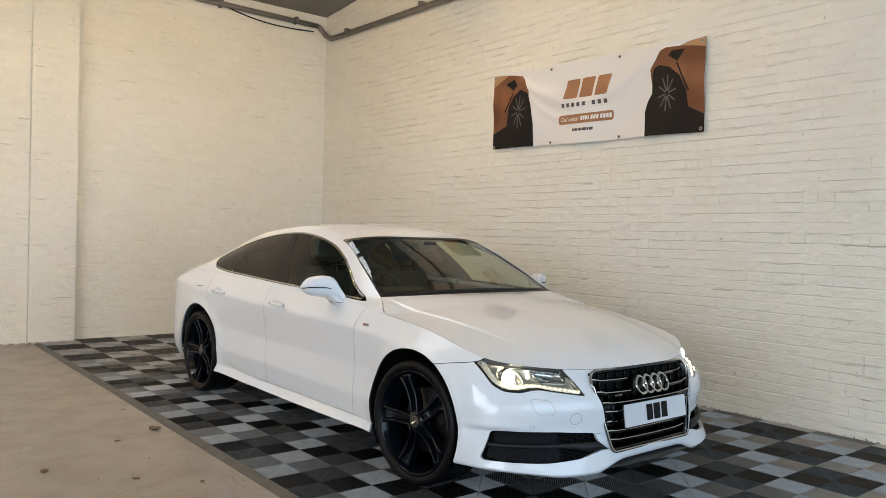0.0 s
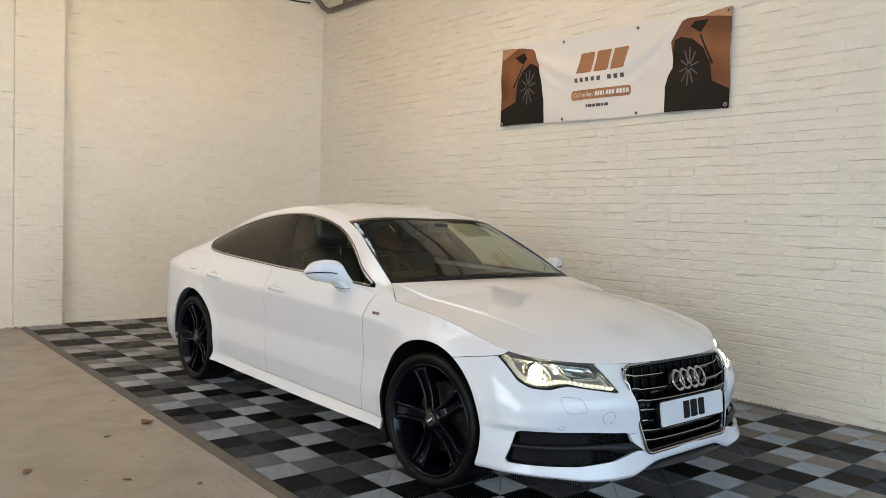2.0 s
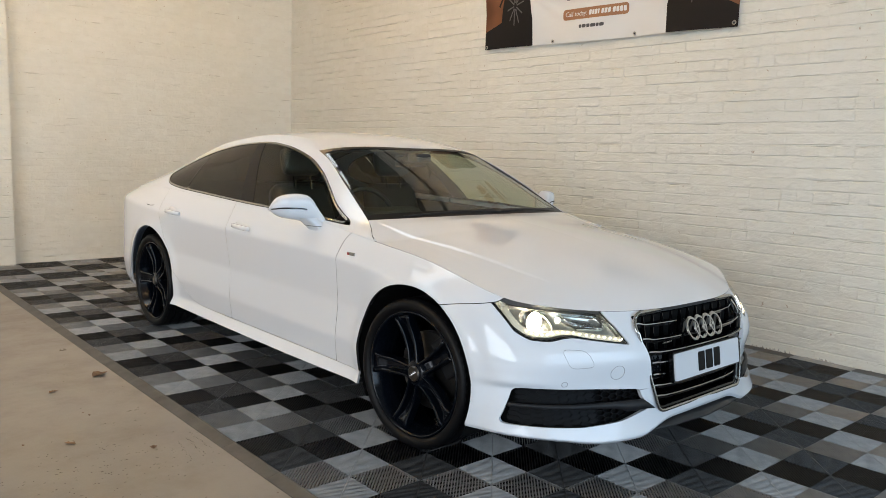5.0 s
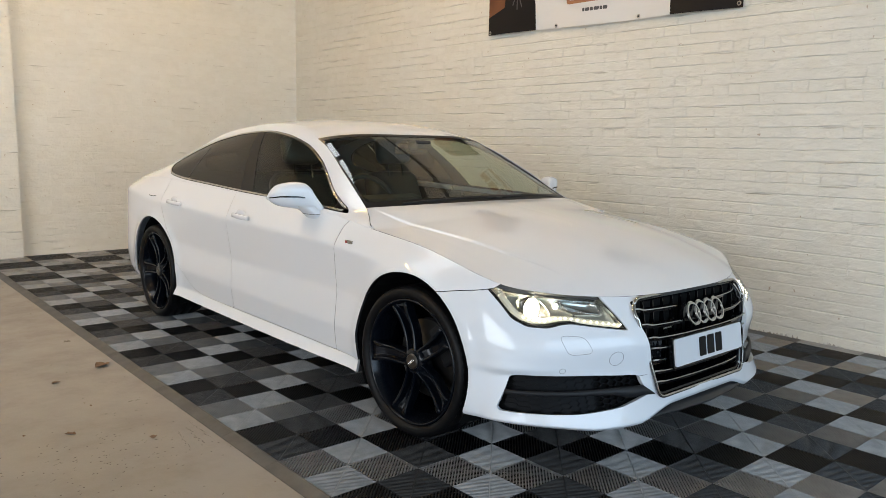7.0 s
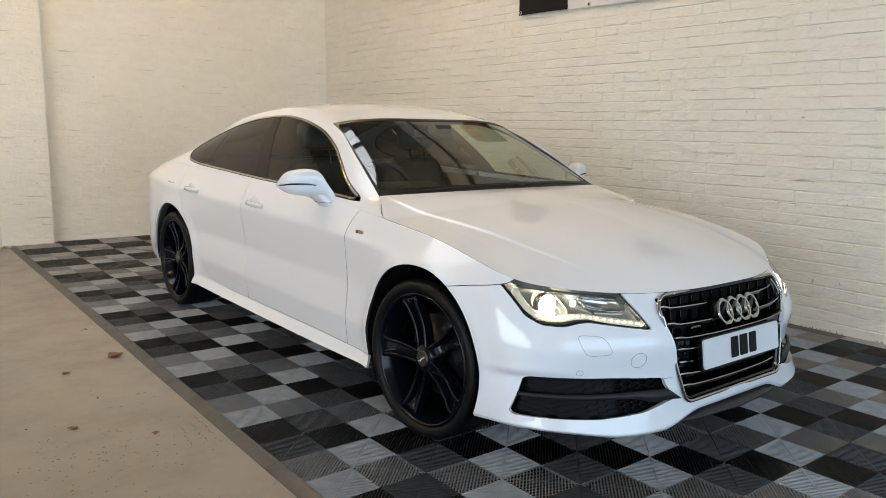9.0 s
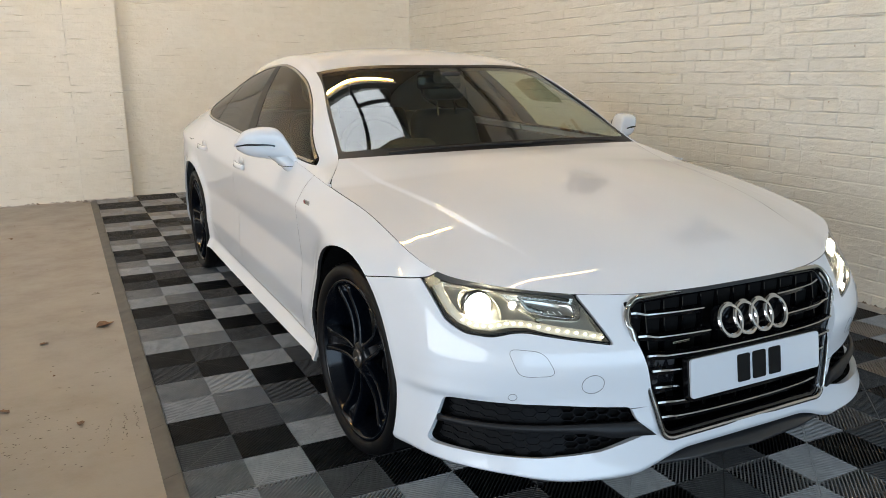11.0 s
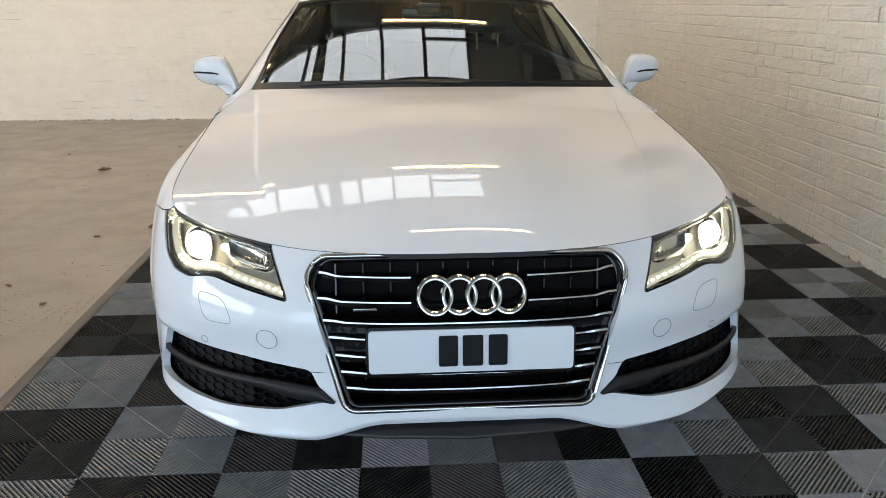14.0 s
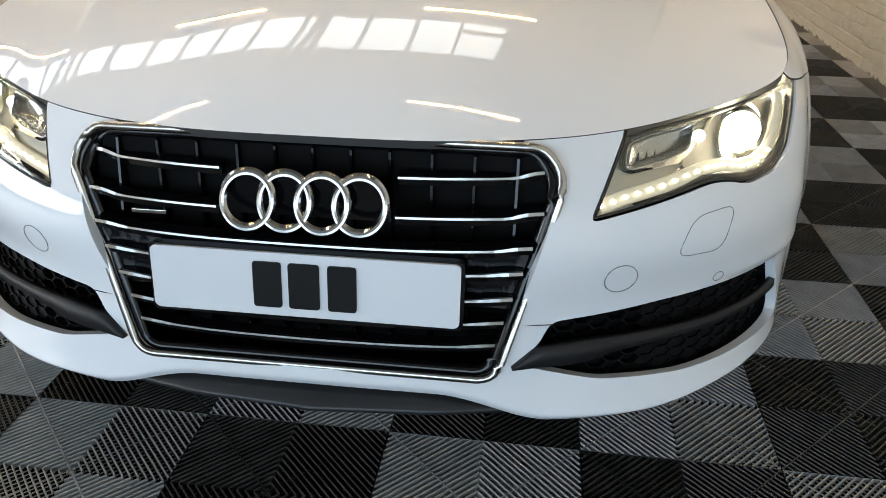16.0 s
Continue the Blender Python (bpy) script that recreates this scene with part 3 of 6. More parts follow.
def resample(pts, n):
    d = np.concatenate([[0], np.cumsum(np.linalg.norm(np.diff(pts, axis=0), axis=1))])
    return np.stack([pchip(d, pts[:, c])(np.linspace(0, d[-1], n)) for c in range(3)], -1)


NB, NC = 221, 91
ab = resample(ab, NB)
bc = resample(side_pts, NC)
cowl_t = np.linspace(0, 1, NB)
dc = np.stack([bc[-1, 0] * cowl_t, 1.345 + 0.11 * cowl_t ** 2.2, 0.966 - 0.017 * cowl_t ** 2], -1)
centre_z = spline([0.105, 0.20, 0.36, 0.60, 0.95, 1.345], [0.678, 0.734, 0.800, 0.862, 0.922, 0.966])
cy = np.linspace(0, 1, NC)
ad_y = ab[0, 1] + (1.345 - ab[0, 1]) * cy
ad = np.stack([0 * cy, ad_y, centre_z(ad_y)], -1)
ss, tt = np.meshgrid(np.linspace(0, 1, NB), cy, indexing="ij")
across = ss ** 1.7      # level at the middle, falling towards the wings
hood = (1 - tt)[..., None] * ab[:, None] + tt[..., None] * dc[:, None] + (1 - across)[..., None] * ad[None] + across[..., None] * bc[None] \
    - ((1 - across) * (1 - tt))[..., None] * ab[0] - (across * (1 - tt))[..., None] * ab[-1] - ((1 - across) * tt)[..., None] * dc[0] - (across * tt)[..., None] * dc[-1]
# crown, and the two creases that run from the grille's corners to the windscreen pillars
edge_fade = np.clip(ss * (1 - ss) * 4, 0, 1) * np.clip(tt * (1 - tt) * 4, 0, 1)
hood[..., 2] += 0.004 * edge_fade
crease_x = pchip([0.2, 0.37, 0.455, 0.584, 0.785, 1.01, 1.48, 1.6], [0.52, 0.546, 0.565, 0.60, 0.631, 0.665, 0.734, 0.75])
step = 1 / (1 + np.exp((hood[..., 0] - crease_x(hood[..., 1])) / 0.0024))
hood[..., 2] += (0.0066 * step - 0.0033) * np.clip((hood[..., 1] - 0.36) * 3.0, 0, 1) * np.clip((1 - tt) * 14, 0, 1) * np.clip((1 - ss) * 6, 0, 1)
hood_s = surface(hood)
if hood_s[0][len(hood_s[0]) // 2, 5] < 0:
    hood_s = surface(hood, True)
inner = np.stack([ss, tt], -1).reshape(-1, 2)
hood_s = clip(hood_s, np.minimum(1 - inner[:, 0] - 0.004, inner[:, 1] - 0.0016))
panel("hood", joined(hood_s, mirrored(hood_s)), PAINT, car, "long white hood with two creases", 0.02, seam=DARK_SEAM_SHADE)

# ---- greenhouse ----
rail_x = pchip([1.25, 1.298, 1.365, 1.455, 1.75, 2.04, 2.40, 2.75, 3.30, 3.80, 4.30, 4.75], [0.866, 0.842, 0.802, 0.755, 0.694, 0.628, 0.588, 0.572, 0.565, 0.580, 0.63, 0.68])
rail_z = pchip([1.25, 1.298, 1.365, 1.455, 1.75, 2.04, 2.40, 2.75, 3.30, 3.80, 4.30, 4.75], [0.876, 0.888, 0.916, 0.949, 1.112, 1.253, 1.352, 1.372, 1.334, 1.222, 1.052, 0.955])
roof_z = spline([1.90, 2.04, 2.20, 2.40, 2.75, 3.30, 3.80, 4.30, 4.75], [1.256, 1.316, 1.364, 1.398, 1.418, 1.384, 1.280, 1.104, 0.980])
belt = body_line(5, np.linspace(7.9, 15, 400))
belt_x, belt_z = pchip(belt[:, 1], belt[:, 0]), pchip(belt[:, 1], belt[:, 2])
gy = np.concatenate([np.linspace(1.25, 2.1, 60), np.linspace(2.1, 4.72, 130)[1:]])
gw = np.concatenate([np.linspace(0, 0.9, 34), np.linspace(0.9, 1.0, 7)[1:]])
side_grid = np.zeros((len(gy), len(gw), 3))
for j, w in enumerate(gw):
    side_grid[:, j, 0] = belt_x(gy) * (1 - w) + rail_x(gy) * w + 0.020 * np.sin(np.pi * w) * np.clip((gy - 1.7) / 0.6, 0, 1)
    side_grid[:, j, 1] = gy
    side_grid[:, j, 2] = belt_z(gy) * (1 - w) + rail_z(gy) * w + 0.006 * np.sin(np.pi * w)
ry = np.linspace(0, 1, 110)
ra = 1 - np.concatenate([np.linspace(0, 0.12, 9), np.linspace(0.12, 1, 34)[1:]])
WS_Y = 2.13
front_y = lambda a: WS_Y - 0.09 * (1 - np.abs(a) ** 2.0)
roof_grid = np.zeros((len(ry), len(ra), 3))
for j, a in enumerate(ra):
    y = front_y(a) + ry * (4.72 - front_y(a))
    yy = np.maximum(y, front_y(a))
    zr, zc = rail_z(np.maximum(yy, WS_Y)), roof_z(yy)
    roof_grid[:, j, 0] = a * rail_x(np.maximum(yy, WS_Y))
    roof_grid[:, j, 1] = y
    roof_grid[:, j, 2] = zc - (zc - zr) * np.abs(a) ** 2.3
side_s, roof_s = surface(side_grid), surface(roof_grid)
if side_s[0][len(side_s[0]) // 2, 3] < 0:
    side_s = surface(side_grid, True)
if roof_s[0][len(roof_s[0]) // 2, 5] < 0:
    roof_s = surface(roof_grid, True)
# soften the roof rail: the two sheets share their normals there
sv, rv = side_s[0], roof_s[0]
near = np.clip((sv[:, 2] - (rail_z(sv[:, 1]) - 0.03)) / 0.03, 0, 1) * np.clip((sv[:, 1] - 2.0) / 0.2, 0, 1)
blend = np.array([0.68, 0.0, 0.73])
sv[:, 3:] = sv[:, 3:] * (1 - near[:, None]) + blend * near[:, None]
near = np.clip((np.abs(rv[:, 0]) - (rail_x(np.maximum(rv[:, 1], WS_Y)) - 0.05)) / 0.05, 0, 1) * np.clip((rv[:, 1] - 2.0) / 0.2, 0, 1)
rv[:, 3:] = rv[:, 3:] * (1 - near[:, None]) + blend * near[:, None]

glass_top = pchip([1.30, 1.45, 1.52, 1.60, 1.70, 1.83, 1.97, 2.20, 2.45, 2.72, 3.03, 3.34, 3.58, 3.74, 3.83, 3.90], [0.60, 0.86, 0.930, 0.962, 1.008, 1.086, 1.164, 1.252, 1.301, 1.322, 1.310, 1.270, 1.215, 1.155, 1.100, 1.03])
glass_low = pchip([1.25, 1.53, 1.70, 2.35, 2.60, 3.06, 3.44, 3.60, 3.72, 3.80, 3.84, 3.90], [0.930, 0.934, 0.944, 0.967, 0.974, 0.992, 1.008, 1.020, 1.034, 1.058, 1.086, 1.16])
dlo = lambda x, y, z: np.minimum(glass_top(y) - z, z - glass_low(y))
b_rear = pchip([0.95, 0.98, 1.30, 1.36], [2.61, 2.62, 2.825, 2.86])
b_front = pchip([0.95, 0.98, 1.30, 1.36], [2.445, 2.46, 2.73, 2.78])
q_line = pchip([0.95, 1.01, 1.227, 1.3], [3.40, 3.412, 3.43, 3.44])
f_line = pchip([0.9, 0.95, 1.06, 1.2], [1.60, 1.61, 1.70, 1.80])
pillars = cut_by(side_s, lambda x, y, z: -dlo(x, y, z) - 0.0100)
gap_line = cut_by(cut_by(cut_by(side_s, lambda x, y, z: y - 1.545), lambda x, y, z: -dlo(x, y, z) - 0.0062), lambda x, y, z: dlo(x, y, z) + 0.0105)
strip = cut_by(cut_by(cut_by(side_s, lambda x, y, z: y - 1.545), lambda x, y, z: -dlo(x, y, z) + 0.002), lambda x, y, z: dlo(x, y, z) + 0.0066)
open_glass = cut_by(side_s, dlo)
win_front = cut_by(open_glass, lambda x, y, z: np.minimum(b_front(z) - y - 0.001, y - f_line(z) - 0.008))
win_corner = cut_by(open_glass, lambda x, y, z: f_line(z) + 0.008 - y)
win_rear = cut_by(open_glass, lambda x, y, z: np.minimum(y - b_rear(z), q_line(z) - 0.006 - y))
win_quarter = cut_by(open_glass, lambda x, y, z: y - q_line(z) - 0.006)
b_pillar = cut_by(open_glass, lambda x, y, z: np.minimum(y - b_front(z), b_rear(z) - y))
q_bar = cut_by(open_glass, lambda x, y, z: np.minimum(np.minimum(y - 3.3, y - q_line(z) + 0.0085), q_line(z) + 0.0085 - y))
panel("roof", joined(roof_s, mirrored(roof_s)), PAINT, car, "white roof falling to the tail", 0.004)
for side in (1, -1):
    m = (lambda s: s) if side == 1 else mirrored
    panel("roof_pillar", m(pillars), PAINT, car, "", 0.004)
    panel("window_seal", m(gap_line), PILLAR, car, "black rubber window seal", 0.003, -0.001)
    panel("window_trim", m(strip), DULL_CHROME, car, "satin metal window surround", 0.006, 0.003)
    panel("front_side_window", m(win_front), SIDE_GLASS, car, "lightly tinted side window", 0)
    panel("mirror_triangle", m(win_corner), GLOSS_BLACK, car, "gloss black mirror triangle", 0.003, 0.001)
    panel("rear_side_window", m(win_rear), TINT_GLASS, car, "dark tinted side window", 0)
    panel("quarter_window", m(win_quarter), TINT_GLASS, car, "dark tinted small window", 0)
    panel("door_pillar", m(b_pillar), PILLAR, car, "gloss black pillar cover", 0.004, 0.001)
    panel("window_bar", m(q_bar), GLOSS_BLACK, car, "", 0.003, 0.001)

# windscreen: between the hood's rear edge and the roof's front edge
wa = np.linspace(-1, 1, 81)
wb = np.linspace(0, 1, 41)
base = np.stack([0.755 * wa, 1.345 + 0.11 * np.abs(wa) ** 2.2 + 0.004, 0.966 - 0.017 * wa ** 2 - 0.006], -1)
top = np.stack([float(rail_x(WS_Y)) * wa, front_y(wa), roof_z(front_y(wa)) - (roof_z(front_y(wa)) - float(rail_z(WS_Y))) * np.abs(wa) ** 2.3], -1)
screen = base[:, None] * (1 - wb)[None, :, None] + top[:, None] * wb[None, :, None]
screen[..., 2] += 0.019 * np.sin(np.pi * wb)[None] * (1 - 0.6 * wa[:, None] ** 2)
screen_s = surface(screen)
if screen_s[0][len(screen_s[0]) // 2, 5] < 0:
    screen_s = surface(screen, True)
sa, sb = [q.ravel() for q in np.meshgrid(wa, wb, indexing="ij")]
rim_d = np.minimum(np.minimum((1 - np.abs(sa)) * 1.20, (1 - sb) * 0.75), sb * 0.46)
panel("windscreen", clip(screen_s, rim_d - 0.032), SCREEN_GLASS, car, "windscreen glass reflecting the roof lights", 0)
panel("windscreen_border", clip(clip(screen_s, 0.033 - rim_d), rim_d + 1e-6), PILLAR, car, "black windscreen edge", 0.004, 0.001)

# ---- wheels: axle along x, outer face towards +x ----
def lathe(profile, sides=64, closed=False):
    """Turn a profile of (x, radius) about the x axis."""
    bm = bmesh.new()
    rings = [[bm.verts.new((x, r * math.cos(k * math.tau / sides), r * math.sin(k * math.tau / sides))) for k in range(sides)] for x, r in profile]
    pairs = list(zip(rings, rings[1:])) + ([(rings[-1], rings[0])] if closed else [])
    for a, b in pairs:
        for k in range(sides):
            bm.faces.new((a[k], a[(k + 1) % sides], b[(k + 1) % sides], b[k]))
    bmesh.ops.recalc_face_normals(bm, faces=bm.faces)
    return bm


def disc_bm(x0, x1, r, sides=32, bevel=0.0):
    bm = lathe([(x0, r), (x1 - bevel, r), (x1, r - bevel)], sides)
    for x, rr in ((x0, r), (x1, r - bevel)):
        ring = [v for v in bm.verts if abs(v.co.x - x) < 1e-6]
        ring.sort(key=lambda v: math.atan2(v.co.z, v.co.y))
        bm.faces.new(ring)
    bmesh.ops.recalc_face_normals(bm, faces=bm.faces)
    return bm


TYRE_R, RIM_R = 0.332, 0.278


def make_wheel():
    """Black alloy wheel with five double spokes; the rim's barrel is the part, the rest its pieces."""
    rim = lathe([(0.004, RIM_R), (0.010, RIM_R - 0.002), (0.012, RIM_R - 0.008), (0.006, RIM_R - 0.013), (-0.004, RIM_R - 0.016), (-0.03, RIM_R - 0.030),
                 (-0.10, RIM_R - 0.040), (-0.22, RIM_R - 0.030), (-0.235, RIM_R), (-0.21, RIM_R)], 96)
    wheel = part("wheel", rim, RIM, car, "satin black alloy wheel with five double spokes", True)
    tyre = lathe([(-0.005, RIM_R - 0.004), (0.010, RIM_R + 0.003), (0.017, RIM_R + 0.014), (0.020, RIM_R + 0.026), (0.017, RIM_R + 0.040), (0.006, TYRE_R - 0.007), (-0.010, TYRE_R - 0.002),
                  (-0.045, TYRE_R), (-0.047, TYRE_R - 0.007), (-0.055, TYRE_R - 0.007), (-0.057, TYRE_R), (-0.10, TYRE_R), (-0.102, TYRE_R - 0.007), (-0.112, TYRE_R - 0.007), (-0.114, TYRE_R),
                  (-0.16, TYRE_R), (-0.162, TYRE_R - 0.007), (-0.17, TYRE_R - 0.007), (-0.172, TYRE_R), (-0.215, TYRE_R - 0.003), (-0.235, TYRE_R - 0.02), (-0.245, RIM_R + 0.04), (-0.235, RIM_R)], 120)
    ty = part("tyre", tyre, RUBBER, wheel, "black low-profile tyre", True)
    # raised blocks round the shoulder
    bm = bmesh.new()
    for k in range(60):
        a = k * math.tau / 60
        for w0, w1, q in ((0.004, 0.0155, 0.0), (-0.006, 0.005, 0.02)):
            pts = []
            for da, r, x in ((-0.028, TYRE_R - 0.020 + q * 0.9, w1), (0.020, TYRE_R - 0.020 + q * 0.9, w1), (0.028, TYRE_R - 0.006, w0), (-0.020, TYRE_R - 0.006, w0)):
                pts.append(bm.verts.new((x + 0.0015, r * math.cos(a + da), r * math.sin(a + da))))
            bm.faces.new(pts)
    part("tread_edge", bm, RUBBER, wheel)
    for k in range(5):
        bm = bmesh.new()
        rows = []
        for i in range(13):
            t = i / 12
            r = 0.040 + (RIM_R - 0.022 - 0.040) * t
            w = 0.030 + 0.011 * t + 0.010 * max(0, t - 0.80) * 5
            x0 = -0.010 - 0.014 * math.sin(math.pi * min(1, t * 1.15)) + 0.016 * t
            groove = 0.030 * min(1, t * 4) * min(1, (1 - t) * 6 + 0.10)
            # two ribs with a deep channel between them
            half = [(1.0, 0.046), (1.0, 0.010), (0.985, 0.005), (0.94, 0.0015), (0.86, 0.0), (0.70, 0.0), (0.60, 0.0015), (0.555, 0.005), (0.54, 0.010), (0.50, 0.97 * groove + 0.003), (0.46, groove + 0.005), (0.40, groove + 0.005)]
            sec = [(-q * w, x0 - d) for q, d in half] + [(q * w, x0 - d) for q, d in half[::-1]]
            rows.append([bm.verts.new((x, r, s)) for s, x in sec])
        for a, b in zip(rows, rows[1:]):
            for j in range(len(a) - 1):
                bm.faces.new((a[j], a[j + 1], b[j + 1], b[j]))
        bm.faces.new(rows[-1])
        bmesh.ops.recalc_face_normals(bm, faces=bm.faces)
        bmesh.ops.rotate(bm, verts=bm.verts, cent=(0, 0, 0), matrix=Matrix.Rotation(k * math.tau / 5, 3, "X"))
        part("spoke", bm, RIM, wheel, "", True)
    part("hub", disc_bm(-0.07, -0.010, 0.062, 40, 0.012), RIM, wheel, "", True)
    part("hub_cap", disc_bm(-0.012, -0.002, 0.034, 40, 0.004), DISC, wheel, "grey hub cap with a small raised badge")
    bm = bmesh.new()
    for k in range(4):
        q = lathe([(-0.0015 + 0.0012 * math.cos(j * math.tau / 6), 0.0062 + 0.0012 * math.sin(j * math.tau / 6)) for j in range(6)], 16, True)
        bmesh.ops.translate(q, verts=q.verts, vec=(0, (k - 1.5) * 0.0085, 0))
        me = bpy.data.meshes.new("tmp")
        q.to_mesh(me)
        q.free()
        bm.from_mesh(me)
        bpy.data.meshes.remove(me)
    part("hub_badge", bm, CHROME, wheel)
    for k in range(5):
        b = disc_bm(-0.03, -0.014, 0.009, 6, 0.002)
        a = (k + 0.5) * math.tau / 5
        bmesh.ops.translate(b, verts=b.verts, vec=(0, 0.050 * math.cos(a), 0.050 * math.sin(a)))
        part("wheel_bolt", b, GLOSS_BLACK, wheel)
    part("brake_disc", disc_bm(-0.125, -0.100, 0.175, 64, 0.003), DISC, wheel, "steel brake disc")
    bm = box_bm(-0.16, 0.09, -0.09, -0.075, 0.205, 0.09, 0.015)
    part("brake_caliper", bm, BLACK, wheel)
    return wheel


wheel = make_wheel()
WHEEL_X = 0.928
spots = [(-1, AXLE_F, 36), (-1, AXLE_R, 38), (1, AXLE_F, 5), (1, AXLE_R, 60)]
for n, (side, ya, turn) in enumerate(spots):
    # the front wheels stand a little steered
    front = ya == AXLE_F
    m = pose(side * (WHEEL_X + (-0.012 if front else 0.016)), ya, TYRE_R, 0, 0, (3.5 if front else 0) + (180 if side < 0 else 0)) @ pose(0, 0, 0, turn, 0, 0)
    if n == 0:
        wheel.matrix_local = m
    else:
        made = {wheel: wheel.copy()}
        for o in wheel.children:
            made[o] = o.copy()
            made[o].parent = made[wheel]
        for o in made.values():
            scene.collection.objects.link(o)
        made[wheel].matrix_local = m

# wheel wells, under-tray and engine bay, dark
for side in (1, -1):
    for ya in (AXLE_F, AXLE_R):
        bm = bmesh.new()
        n = 28
        rows = []
        for i in range(n + 1):
            a = -0.55 + (math.pi + 1.1) * i / n
            c, s = math.cos(a), math.sin(a)
            rows.append([bm.verts.new((side * x, ya + (ARCH + 0.004) * c, HUB_Z + (ARCH + 0.004) * s)) for x in (0.925, 0.60)])
        for a, b in zip(rows, rows[1:]):
            bm.faces.new((a[0], a[1], b[1], b[0]))
        bm.faces.new([r[1] for r in rows])
        part("wheel_arch_liner", bm, WELL_AND_GROOVE_SHADE, car, "black wheel arch liner")
part("under_tray", box_bm(-0.60, 0.16, 0.17, 0.60, 4.70, 0.27, 0.02), WELL_AND_GROOVE_SHADE, car, "black underbody tray")
part("floor_pan", box_bm(-0.88, 1.29, 0.20, 0.88, 3.36, 0.29, 0.02), WELL_AND_GROOVE_SHADE, car)
part("engine_bay", box_bm(-0.60, 0.20, 0.25, 0.60, 1.25, 0.60, 0.03), WELL_AND_GROOVE_SHADE, car)
part("boot_floor", box_bm(-0.58, 3.4, 0.25, 0.58, 4.65, 0.72, 0.03), WELL_AND_GROOVE_SHADE, car)

# ---- points on the body ----
body_full = surface(band_grid(np.linspace(0, 8, 321), np.linspace(0, 1, 121)), True)[0]
if body_full[len(body_full) // 2, 3] < 0:
    body_full[:, 3:] *= -1
front_set = body_full[body_full[:, 1] < 0.62]


def front_point(x, z, out=0.0):
    """The place and normal on the car's front at x, z."""
    dx, dz = front_set[:, 0] - abs(x), front_set[:, 2] - z
    i = np.argsort(np.hypot(dx, dz))[:14]
    w = np.exp(-(np.hypot(dx[i], dz[i]) / 0.010) ** 2) + 1e-4
    a = np.stack([np.ones(len(i)), dx[i], dz[i]], 1)
    lhs = a.T @ (a * w[:, None]) + np.diag([0, 1e-6, 1e-6]) * w.sum()
    q = np.linalg.solve(lhs, a.T @ (front_set[i] * w[:, None]))[0]
    n = q[3:] / np.linalg.norm(q[3:])
    p = np.array([abs(x), q[1], z]) + n * out
    s = -1 if x < 0 else 1
    return Vector((p[0] * s, p[1], p[2])), Vector((n[0] * s, n[1], n[2]))


def side_point(y, z, side, out=0.0):
    u = float(np.interp(y, plan_y(np.linspace(6, 13, 200)), np.linspace(6, 13, 200)))
    g = band_grid(np.array([u]), np.linspace(0, 1, 121))[0]
    i = int(np.argmin(np.abs(g[:, 2] - z)))
    return Vector((side * (g[i, 0] + out), y, z))


def ribbon(points, normals, half_w, thick):
    """A flat bar along points, half_w to each side, thick along the normals."""
    bm = bmesh.new()
    rows = []
    for i, (p, n) in enumerate(zip(points, normals)):
        d = (points[min(i + 1, len(points) - 1)] - points[max(i - 1, 0)]).normalized()
        s = d.cross(n).normalized()
        w = half_w[i] if isinstance(half_w, list) else half_w
        rows.append([bm.verts.new(p + s * w), bm.verts.new(p + s * w * 0.8 + n * thick), bm.verts.new(p - s * w * 0.8 + n * thick), bm.verts.new(p - s * w)])
    for a, b in zip(rows, rows[1:]):
        for j in range(4):
            bm.faces.new((a[j], a[(j + 1) % 4], b[(j + 1) % 4], b[j]))
    bm.faces.new(rows[0])
    bm.faces.new(rows[-1])
    bmesh.ops.recalc_face_normals(bm, faces=bm.faces)
    return bm


# ---- grille ----
def grille_half_width(z):
    return 0.322 + (0.416 - 0.322) * min(1, (z - 0.279) / 0.343) if z < 0.622 else 0.416 - 0.038 * (z - 0.622) / 0.05


grille = part("grille", box_bm(-0.40, 0.135, 0.27, 0.40, 0.175, 0.66, 0.01), WELL_AND_GROOVE_SHADE, car, "black grille with chrome bars and frame")
loop = [front_point(x, z, 0.008) for x, z in GRILLE_POLY]
pts = [p + Vector((0, -0.008, -0.004)) * min(1, max(0, (p.z - 0.60) / 0.06)) for p, _ in loop]
pts.append(pts[0])
bm = tube(pts[:-1] + [pts[0]], 0.0075, 10)
part("grille_frame", bm, FRAME_CHROME, grille, "chrome grille frame", True)
loop2 = [front_point(x * 0.977, 0.475 + (z - 0.475) * 0.965, -0.010)[0] for x, z in GRILLE_POLY]
part("grille_inner_frame", tube(loop2 + [loop2[0]], 0.011, 8), GLOSS_BLACK, grille, "", True)


def grille_bar(z, x0, x1):
    n = max(8, int((x1 - x0) / 0.012))
    ps, ns = [], []
    for i in range(n + 1):
        x = x0 + (x1 - x0) * i / n
        end = grille_half_width(z) - abs(x)
        k = min(1, max(0, (0.075 - end) / 0.04))
        k = k * k * (3 - 2 * k)
        p, _ = front_point(x, z + 0.005 * k, -0.016 + 0.006 * k)
        ps.append(p)
        ns.append(Vector((0, -1, 0.25)).normalized())
    return ps, ns


